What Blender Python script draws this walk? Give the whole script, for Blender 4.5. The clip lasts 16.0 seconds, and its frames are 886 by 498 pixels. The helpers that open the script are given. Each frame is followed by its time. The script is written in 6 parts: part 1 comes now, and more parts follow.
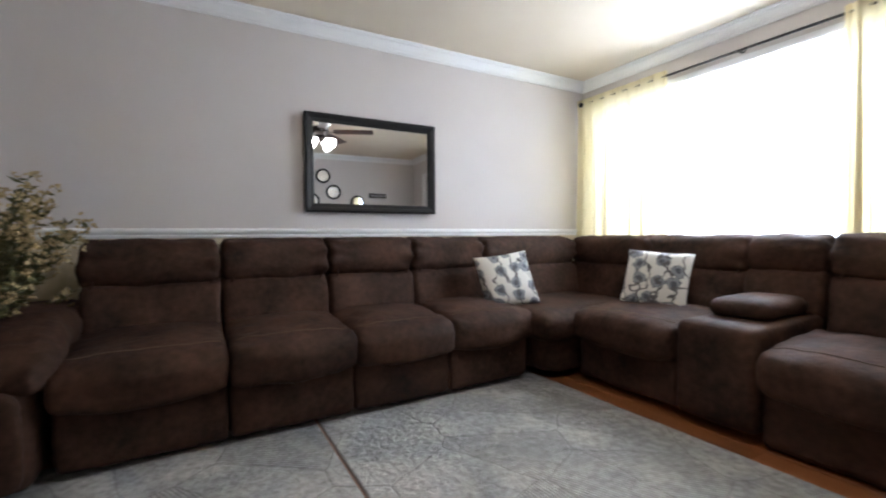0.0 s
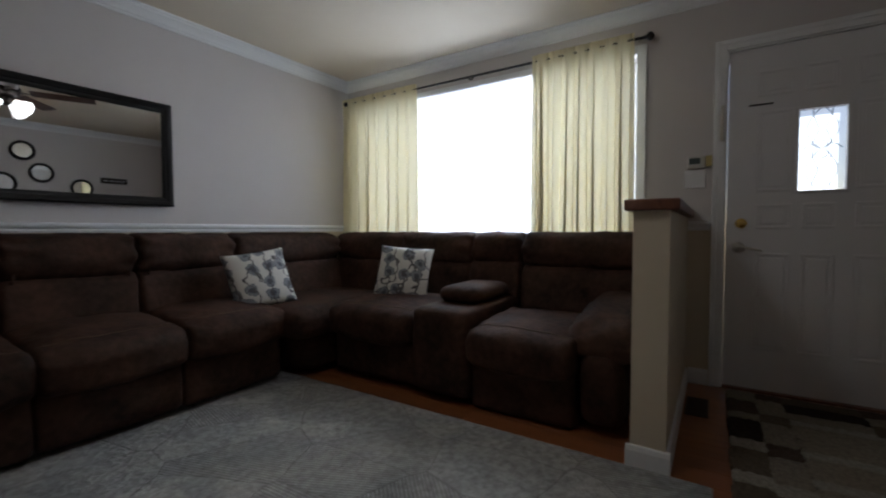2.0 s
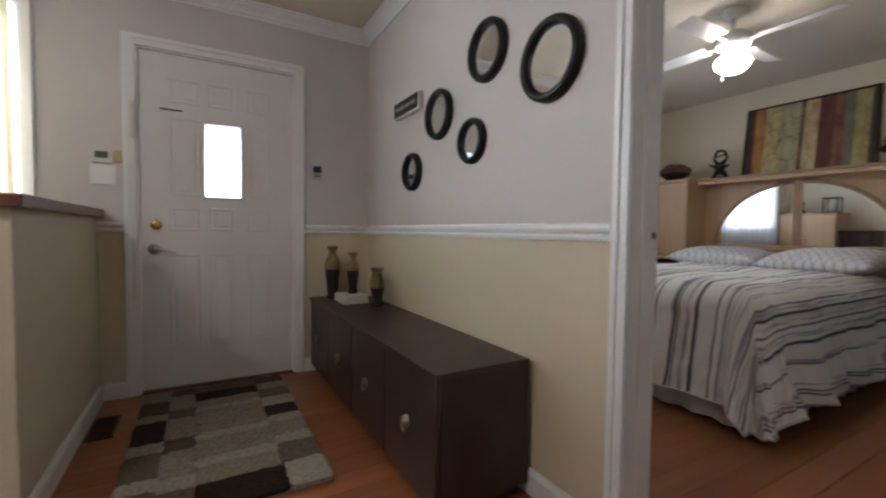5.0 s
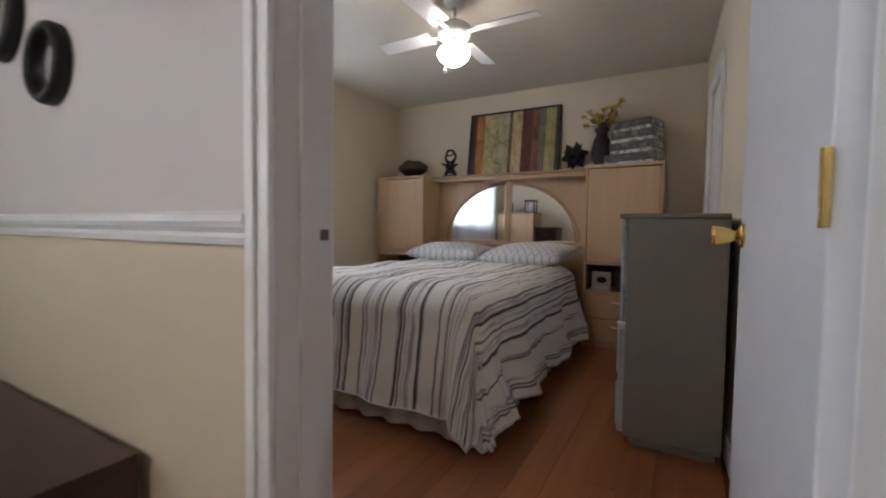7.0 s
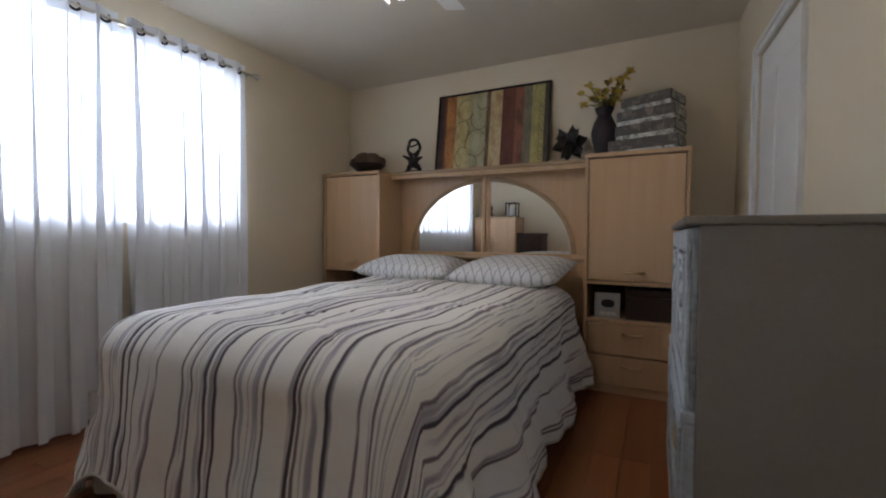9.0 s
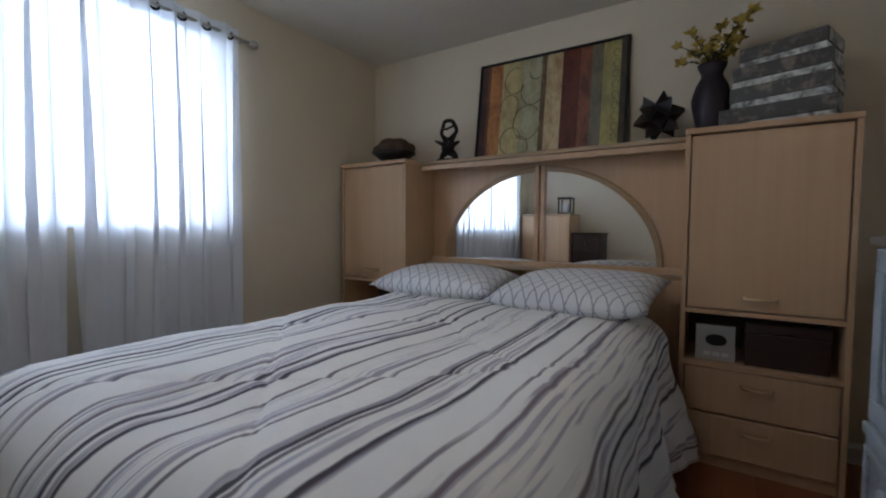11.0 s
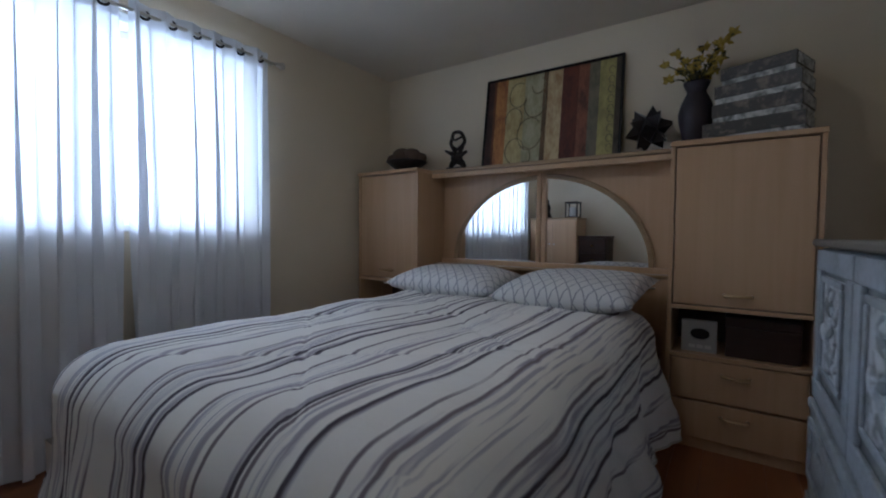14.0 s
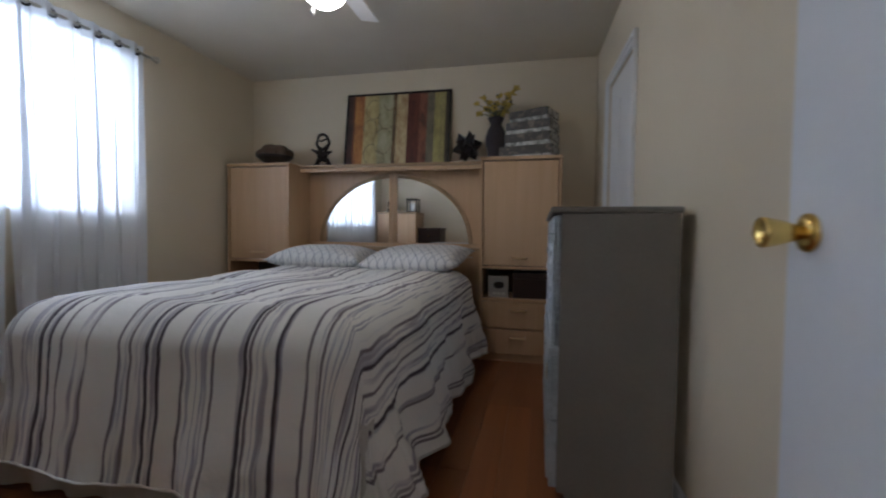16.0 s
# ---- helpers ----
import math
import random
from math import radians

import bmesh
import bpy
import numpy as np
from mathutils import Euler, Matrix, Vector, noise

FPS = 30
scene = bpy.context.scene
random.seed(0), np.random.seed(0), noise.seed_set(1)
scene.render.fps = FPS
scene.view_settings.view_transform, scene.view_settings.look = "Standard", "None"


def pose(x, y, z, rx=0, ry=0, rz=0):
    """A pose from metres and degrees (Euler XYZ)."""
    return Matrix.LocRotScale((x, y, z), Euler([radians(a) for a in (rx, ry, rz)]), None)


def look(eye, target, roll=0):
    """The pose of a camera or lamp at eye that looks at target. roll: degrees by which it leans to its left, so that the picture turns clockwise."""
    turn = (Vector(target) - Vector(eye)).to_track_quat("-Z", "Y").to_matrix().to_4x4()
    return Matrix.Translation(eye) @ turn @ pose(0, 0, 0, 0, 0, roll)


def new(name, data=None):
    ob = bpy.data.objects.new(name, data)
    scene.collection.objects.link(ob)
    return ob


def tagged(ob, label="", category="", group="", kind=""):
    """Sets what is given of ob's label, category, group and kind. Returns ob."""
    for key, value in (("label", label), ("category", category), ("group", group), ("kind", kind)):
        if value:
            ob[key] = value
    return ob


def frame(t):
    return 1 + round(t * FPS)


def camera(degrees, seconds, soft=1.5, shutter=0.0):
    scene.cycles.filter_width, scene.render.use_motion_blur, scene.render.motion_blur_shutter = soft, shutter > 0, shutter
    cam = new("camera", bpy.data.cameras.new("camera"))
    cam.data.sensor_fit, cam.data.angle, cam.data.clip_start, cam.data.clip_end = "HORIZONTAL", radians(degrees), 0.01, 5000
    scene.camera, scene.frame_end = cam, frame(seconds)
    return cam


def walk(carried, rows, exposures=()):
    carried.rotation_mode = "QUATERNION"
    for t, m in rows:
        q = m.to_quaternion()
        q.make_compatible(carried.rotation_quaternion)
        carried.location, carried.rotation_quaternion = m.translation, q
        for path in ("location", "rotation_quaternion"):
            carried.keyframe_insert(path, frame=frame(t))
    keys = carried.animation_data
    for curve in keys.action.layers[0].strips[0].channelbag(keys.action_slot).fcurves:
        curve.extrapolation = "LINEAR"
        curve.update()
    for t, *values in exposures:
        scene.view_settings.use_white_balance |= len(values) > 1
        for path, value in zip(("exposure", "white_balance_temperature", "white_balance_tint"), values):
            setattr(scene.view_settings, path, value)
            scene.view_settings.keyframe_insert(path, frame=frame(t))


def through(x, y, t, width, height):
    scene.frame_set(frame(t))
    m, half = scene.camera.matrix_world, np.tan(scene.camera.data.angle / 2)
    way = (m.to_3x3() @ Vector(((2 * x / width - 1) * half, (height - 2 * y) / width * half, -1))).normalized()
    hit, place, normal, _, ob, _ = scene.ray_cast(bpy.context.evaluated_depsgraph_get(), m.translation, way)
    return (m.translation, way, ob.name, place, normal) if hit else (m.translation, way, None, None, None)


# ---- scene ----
cam = camera(92.4, 16.0, soft=2.0, shutter=0.4)
PATH = [
    (0, (0.162, -0.097, 0.958), (1.164, 1.634, 0.902), -0.5),
    (0.5, (0.21, -0.167, 0.986), (1.45, 1.401, 0.912), -0.1),
    (1, (0.223, -0.209, 0.981), (1.655, 1.185, 0.907), -0.1),
    (1.5, (0.27, -0.267, 0.965), (1.828, 0.985, 0.892), 0.0),
    (2, (0.327, -0.286, 0.968), (2.01, 0.792, 0.883), -0.2),
    (2.5, (0.426, -0.358, 0.964), (2.219, 0.525, 0.885), 0.0),
    (3, (0.474, -0.417, 0.963), (2.383, 0.174, 0.886), 0.2),
    (3.5, (0.481, -0.477, 0.97), (2.474, -0.33, 0.887), 0.3),
    (4, (0.483, -0.518, 0.973), (2.461, -0.802, 0.892), 0.7),
    (4.5, (0.439, -0.583, 0.984), (2.323, -1.248, 0.901), 0.7),
    (5, (0.392, -0.64, 0.99), (2.126, -1.633, 0.907), 0.7),
    (5.2, (0.382, -0.671, 0.983), (2.049, -1.774, 0.904), 0.7),
    (7.3, (0.687, -1.393, 0.998), (1.573, -3.184, 0.915), 0.9),
    (7.5, (0.738, -1.49, 1.002), (1.579, -3.303, 0.922), 0.9),
    (8, (0.823, -1.705, 1.039), (1.637, -3.529, 0.945), 0.8),
    (8.2, (0.847, -1.811, 1.031), (1.665, -3.635, 0.952), 0.7),
    (10.5, (1.12, -2.555, 1.064), (2.186, -4.245, 0.975), 0.5),
    (11, (1.225, -2.77, 1.094), (2.301, -4.453, 1.004), 0.5),
    (11.5, (1.305, -2.953, 1.144), (2.395, -4.628, 1.058), 0.5),
    (12, (1.323, -3.071, 1.192), (2.452, -4.721, 1.128), 0.6),
    (12.5, (1.301, -3.086, 1.195), (2.462, -4.714, 1.141), 0.6),
    (13, (1.268, -2.937, 1.197), (2.419, -4.571, 1.125), 0.5),
    (13.5, (1.2, -2.7, 1.146), (2.336, -4.344, 1.069), 0.2),
    (14, (1.079, -2.587, 1.094), (2.204, -4.239, 1.019), 0.5),
    (14.5, (1.021, -2.387, 1.061), (2.066, -4.091, 0.99), 0.5),
    (15, (0.967, -2.215, 1.017), (1.904, -3.981, 0.95), 0.6),
    (15.5, (0.928, -2.01, 0.979), (1.679, -3.863, 0.914), 0.6),
    (16, (0.904, -1.807, 0.985), (1.344, -3.756, 0.911), 0.7),
]
EXPOSURES = [(0, 0.95, 5800, 13), (0.5, 0.66, 5800, 12), (1.0, 0.34, 5800, 11.5), (1.5, -0.1, 5800, 11.5), (2.0, -0.85, 5750, 12), (2.5, -1.62, 5750, 12), (3.0, -2.05, 5800, 12), (3.5, -1.48, 5900, 12),
             (4.0, -0.1, 5900, 13), (4.5, 0.68, 5950, 14), (5.2, 1.02, 5950, 13.5), (7.5, 1.05, 6050, 14.5), (8.2, 1.0, 6050, 14.5), (10.3, 0.78, 5700, 12.5), (12.5, 0.36, 5150, 11.5), (14.5, 0.22, 5200, 12), (15.0, 0.24, 5150, 11.5), (15.5, 0.42, 5300, 12), (16, 0.72, 5600, 12.5)]
walk(cam, [(t, look(eye, target, roll)) for t, eye, target, roll in PATH], EXPOSURES)


# ---- light and exposure ----
world = bpy.data.worlds.new("world")
scene.world = world
world.use_nodes = True
wn = world.node_tree.nodes
sky = wn.new("ShaderNodeTexSky")
sky.sky_type, sky.sun_disc = "NISHITA", False
sky.sun_elevation, sky.sun_rotation = radians(40), radians(100)
wn["Background"].inputs["Strength"].default_value = 0.12
world.node_tree.links.new(sky.outputs["Color"], wn["Background"].inputs["Color"])

sun_data = bpy.data.lights.new("sun", "SUN")
sun_data.energy, sun_data.angle, sun_data.color = 0.8, radians(15), (1.0, 0.96, 0.9)
sun = new("sun", sun_data)
sun.matrix_basis = look((20, 4, 17), (0, 0, 0))


def window_lamp(name, at, width, height, watts, color):
    lamp = bpy.data.lights.new(name, "AREA")
    lamp.shape, lamp.size, lamp.size_y, lamp.energy, lamp.color = "RECTANGLE", width, height, watts, color
    ob = new(name, lamp)
    ob.matrix_basis = look(at, (at[0] - 1, at[1], at[2]))
    return ob


window_lamp("living_window_daylight", (3.66, 1.41, 1.50), 2.50, 1.26, 88, (0.84, 0.92, 1.0))
window_lamp("bedroom_window_daylight", (3.845, -3.31, 1.63), 1.64, 0.99, 27, (0.78, 0.89, 1.0))
window_lamp("door_light_daylight", (3.62, -0.774, 1.413), 0.19, 0.44, 0.7, (0.95, 0.98, 1.0))

# ---- materials ----


def rgb(*c):
    return (c[0], c[1], c[2], 1.0)


def base_mat(name):
    m = bpy.data.materials.new(name)
    m.use_nodes = True
    return m, m.node_tree.nodes, m.node_tree.links, m.node_tree.nodes["Principled BSDF"]


def mat(name, c, c2=None, rough=0.6, scale=8.0, fine=120.0, bump=0.05, metal=0.0, stretch=(1, 1, 1), spec=0.5, contrast=(0.35, 0.65)):
    """Two-scale mottled surface: a slow drift between two colours and a fine grain that also gives relief."""
    m, n, l, b = base_mat(name)
    c2 = c2 or tuple(v * 0.88 for v in c)
    co = n.new("ShaderNodeTexCoord")
    mp = n.new("ShaderNodeMapping")
    mp.inputs["Scale"].default_value = stretch
    l.new(co.outputs["Object"], mp.inputs["Vector"])
    big = n.new("ShaderNodeTexNoise")
    big.inputs["Scale"].default_value, big.inputs["Detail"].default_value = scale, 4
    small = n.new("ShaderNodeTexNoise")
    small.inputs["Scale"].default_value, small.inputs["Detail"].default_value = fine, 3
    l.new(mp.outputs["Vector"], big.inputs["Vector"])
    l.new(mp.outputs["Vector"], small.inputs["Vector"])
    ramp = n.new("ShaderNodeValToRGB")
    ramp.color_ramp.elements[0].position, ramp.color_ramp.elements[1].position = contrast
    ramp.color_ramp.elements[0].color, ramp.color_ramp.elements[1].color = rgb(*c2), rgb(*c)
    mix = n.new("ShaderNodeMath")
    mix.operation = "MULTIPLY_ADD"
    mix.inputs[1].default_value = 0.35
    l.new(small.outputs["Fac"], mix.inputs[0])
    sub = n.new("ShaderNodeMath")
    sub.operation = "MULTIPLY"
    sub.inputs[1].default_value = 0.65
    l.new(big.outputs["Fac"], sub.inputs[0])
    l.new(sub.outputs[0], mix.inputs[2])
    l.new(mix.outputs[0], ramp.inputs["Fac"])
    l.new(ramp.outputs["Color"], b.inputs["Base Color"])
    b.inputs["Roughness"].default_value, b.inputs["Metallic"].default_value = rough, metal
    b.inputs["Specular IOR Level"].default_value = spec
    if bump:
        bp = n.new("ShaderNodeBump")
        bp.inputs["Strength"].default_value, bp.inputs["Distance"].default_value = bump, 0.01
        l.new(small.outputs["Fac"], bp.inputs["Height"])
        l.new(bp.outputs["Normal"], b.inputs["Normal"])
    return m


def cloth_mat(name, c, c2, through=0.4, clear=0.0, weave=600):
    """Thin curtain cloth: part diffuse, part light coming through, part open weave."""
    m, n, l, b = base_mat(name)
    out = n["Material Output"]
    co = n.new("ShaderNodeTexCoord")
    ns = n.new("ShaderNodeTexNoise")
    ns.inputs["Scale"].default_value = weave
    l.new(co.outputs["Object"], ns.inputs["Vector"])
    ramp = n.new("ShaderNodeValToRGB")
    ramp.color_ramp.elements[0].color, ramp.color_ramp.elements[1].color = rgb(*c2), rgb(*c)
    l.new(ns.outputs["Fac"], ramp.inputs["Fac"])
    l.new(ramp.outputs["Color"], b.inputs["Base Color"])
    b.inputs["Roughness"].default_value = 0.9
    tr = n.new("ShaderNodeBsdfTranslucent")
    l.new(ramp.outputs["Color"], tr.inputs["Color"])
    mx = n.new("ShaderNodeMixShader")
    mx.inputs["Fac"].default_value = through
    l.new(b.outputs["BSDF"], mx.inputs[1])
    l.new(tr.outputs["BSDF"], mx.inputs[2])
    last = mx
    if clear:
        tp = n.new("ShaderNodeBsdfTransparent")
        m2 = n.new("ShaderNodeMixShader")
        m2.inputs["Fac"].default_value = clear
        l.new(mx.outputs["Shader"], m2.inputs[1])
        l.new(tp.outputs["BSDF"], m2.inputs[2])
        last = m2
    l.new(last.outputs["Shader"], out.inputs["Surface"])
    return m


def wood_mat(name, c, c2, rough=0.4, along="y", grain=1.0, vary=0.25):
    """Grain stretched along one axis, a random tone for each piece."""
    m, n, l, b = base_mat(name)
    co = n.new("ShaderNodeTexCoord")
    mp = n.new("ShaderNodeMapping")
    s = {"x": (1.2, 28, 28), "y": (28, 1.2, 28), "z": (28, 28, 1.2)}[along]
    mp.inputs["Scale"].default_value = tuple(v * grain for v in s)
    info = n.new("ShaderNodeObjectInfo")
    ofs = n.new("ShaderNodeVectorMath")
    ofs.operation = "SCALE"
    ofs.inputs[0].default_value = (37, 51, 23)
    l.new(info.outputs["Random"], ofs.inputs["Scale"])
    add = n.new("ShaderNodeVectorMath")
    l.new(co.outputs["Object"], add.inputs[0])
    l.new(ofs.outputs["Vector"], add.inputs[1])
    l.new(add.outputs["Vector"], mp.inputs["Vector"])
    ns = n.new("ShaderNodeTexNoise")
    ns.inputs["Scale"].default_value, ns.inputs["Detail"].default_value, ns.inputs["Distortion"].default_value = 1.0, 6, 0.6
    l.new(mp.outputs["Vector"], ns.inputs["Vector"])
    ramp = n.new("ShaderNodeValToRGB")
    ramp.color_ramp.elements[0].position, ramp.color_ramp.elements[1].position = 0.3, 0.7
    ramp.color_ramp.elements[0].color, ramp.color_ramp.elements[1].color = rgb(*c2), rgb(*c)
    l.new(ns.outputs["Fac"], ramp.inputs["Fac"])
    hs = n.new("ShaderNodeHueSaturation")
    mr = n.new("ShaderNodeMapRange")
    mr.inputs["To Min"].default_value, mr.inputs["To Max"].default_value = 1 - vary, 1 + vary
    l.new(info.outputs["Random"], mr.inputs["Value"])
    l.new(mr.outputs["Result"], hs.inputs["Value"])
    l.new(ramp.outputs["Color"], hs.inputs["Color"])
    l.new(hs.outputs["Color"], b.inputs["Base Color"])
    b.inputs["Roughness"].default_value = rough
    bp = n.new("ShaderNodeBump")
    bp.inputs["Strength"].default_value, bp.inputs["Distance"].default_value = 0.08, 0.005
    l.new(ns.outputs["Fac"], bp.inputs["Height"])
    l.new(bp.outputs["Normal"], b.inputs["Normal"])
    return m


def plain(name, c, rough=0.4, metal=0.0, spec=0.5):
    return mat(name, c, tuple(v * 0.93 for v in c), rough, 6, 200, 0.02, metal, spec=spec)


def glow_mat(name, c, strength):
    m, n, l, b = base_mat(name)
    b.inputs["Base Color"].default_value = rgb(0.9, 0.9, 0.88)
    b.inputs["Emission Color"].default_value, b.inputs["Emission Strength"].default_value = rgb(*c), strength
    return m


def mirror_mat(name):
    m, n, l, b = base_mat(name)
    b.inputs["Base Color"].default_value = rgb(0.86, 0.87, 0.87)
    b.inputs["Metallic"].default_value, b.inputs["Roughness"].default_value = 1.0, 0.015
    return m


def glass_mat(name, rough=0.0, tint=(1, 1, 1)):
    m, n, l, b = base_mat(name)
    b.inputs["Base Color"].default_value = rgb(*tint)
    b.inputs["Transmission Weight"].default_value, b.inputs["Roughness"].default_value, b.inputs["IOR"].default_value = 1.0, rough, 1.45
    return m


def rug_mat(name):
    """Grey low pile with carved cells, hatched in a direction of its own in each cell."""
    m, n, l, b = base_mat(name)
    co = n.new("ShaderNodeTexCoord")
    vo = n.new("ShaderNodeTexVoronoi")
    vo.inputs["Scale"].default_value, vo.inputs["Randomness"].default_value = 2.5, 1.0
    ed = n.new("ShaderNodeTexVoronoi")
    ed.feature = "DISTANCE_TO_EDGE"
    ed.inputs["Scale"].default_value, ed.inputs["Randomness"].default_value = 2.5, 1.0
    wob = n.new("ShaderNodeTexNoise")
    wob.inputs["Scale"].default_value = 3.6
    l.new(co.outputs["Object"], wob.inputs["Vector"])
    wob.inputs["Detail"].default_value = 4
    wsc = n.new("ShaderNodeVectorMath")
    wsc.operation = "MULTIPLY_ADD"
    wsc.inputs[1].default_value = (0.085, 0.085, 0)
    l.new(wob.outputs["Color"], wsc.inputs[0])
    l.new(co.outputs["Object"], wsc.inputs[2])
    for v in (vo, ed):
        v.voronoi_dimensions = "2D"
        v.distance = "CHEBYCHEV" if v is vo else "EUCLIDEAN"
        l.new(wsc.outputs["Vector"], v.inputs["Vector"])
    vo.distance = "EUCLIDEAN"
    sep = n.new("ShaderNodeSeparateColor")
    l.new(vo.outputs["Color"], sep.inputs["Color"])
    ang = n.new("ShaderNodeMath")
    ang.operation = "MULTIPLY"
    ang.inputs[1].default_value = 6.28
    l.new(sep.outputs["Red"], ang.inputs[0])
    rot = n.new("ShaderNodeVectorRotate")
    rot.rotation_type = "Z_AXIS"
    l.new(co.outputs["Object"], rot.inputs["Vector"])
    l.new(ang.outputs[0], rot.inputs["Angle"])
    wv = n.new("ShaderNodeTexWave")
    wv.inputs["Scale"].default_value, wv.inputs["Distortion"].default_value = 21, 0.9
    l.new(rot.outputs["Vector"], wv.inputs["Vector"])
    gate = n.new("ShaderNodeMath")
    gate.operation = "GREATER_THAN"
    gate.inputs[1].default_value = 0.35
    l.new(sep.outputs["Green"], gate.inputs[0])
    hat = n.new("ShaderNodeMath")
    hat.operation = "MULTIPLY"
    l.new(wv.outputs["Fac"], hat.inputs[0])
    l.new(gate.outputs[0], hat.inputs[1])
    edge = n.new("ShaderNodeMapRange")
    edge.inputs["From Min"].default_value, edge.inputs["From Max"].default_value = 0.0, 0.016
    edge.inputs["To Min"].default_value = 0.58
    l.new(ed.outputs["Distance"], edge.inputs["Value"])
    inv = n.new("ShaderNodeMath")
    inv.operation = "MULTIPLY_ADD"
    inv.inputs[1].default_value, inv.inputs[2].default_value = -0.40, 1.0
    l.new(hat.outputs[0], inv.inputs[0])
    h = n.new("ShaderNodeMath")
    h.operation = "MULTIPLY"
    l.new(inv.outputs[0], h.inputs[0])
    l.new(edge.outputs["Result"], h.inputs[1])
    ns = n.new("ShaderNodeTexNoise")
    ns.inputs["Scale"].default_value, ns.inputs["Detail"].default_value = 34, 8
    l.new(co.outputs["Object"], ns.inputs["Vector"])
    mm = n.new("ShaderNodeMath")
    mm.operation = "MULTIPLY"
    l.new(h.outputs[0], mm.inputs[0])
    l.new(ns.outputs["Fac"], mm.inputs[1])
    ramp = n.new("ShaderNodeValToRGB")
    ramp.color_ramp.elements[0].position, ramp.color_ramp.elements[1].position = 0.1, 0.7
    ramp.color_ramp.elements[0].color, ramp.color_ramp.elements[1].color = rgb(0.22, 0.215, 0.20), rgb(0.54, 0.535, 0.515)
    l.new(mm.outputs[0], ramp.inputs["Fac"])
    drift = n.new("ShaderNodeTexNoise")
    drift.inputs["Scale"].default_value, drift.inputs["Detail"].default_value, drift.inputs["Distortion"].default_value = 2.2, 6, 1.2
    l.new(co.outputs["Object"], drift.inputs["Vector"])
    tone = n.new("ShaderNodeValToRGB")
    tone.color_ramp.elements[0].position, tone.color_ramp.elements[1].position = 0.36, 0.64
    tone.color_ramp.elements[0].color, tone.color_ramp.elements[1].color = rgb(0.70, 0.72, 0.74), rgb(1.0, 0.975, 0.95)
    l.new(drift.outputs["Fac"], tone.inputs["Fac"])
    tint = n.new("ShaderNodeMix")
    tint.data_type, tint.blend_type = "RGBA", "MULTIPLY"
    tint.inputs["Factor"].default_value = 1.0
    l.new(ramp.outputs["Color"], tint.inputs["A"])
    l.new(tone.outputs["Color"], tint.inputs["B"])
    l.new(tint.outputs["Result"], b.inputs["Base Color"])
    b.inputs["Roughness"].default_value, b.inputs["Specular IOR Level"].default_value = 1.0, 0.1
    bp = n.new("ShaderNodeBump")
    bp.inputs["Strength"].default_value, bp.inputs["Distance"].default_value = 0.6, 0.02
    l.new(mm.outputs[0], bp.inputs["Height"])
    l.new(bp.outputs["Normal"], b.inputs["Normal"])
    return m


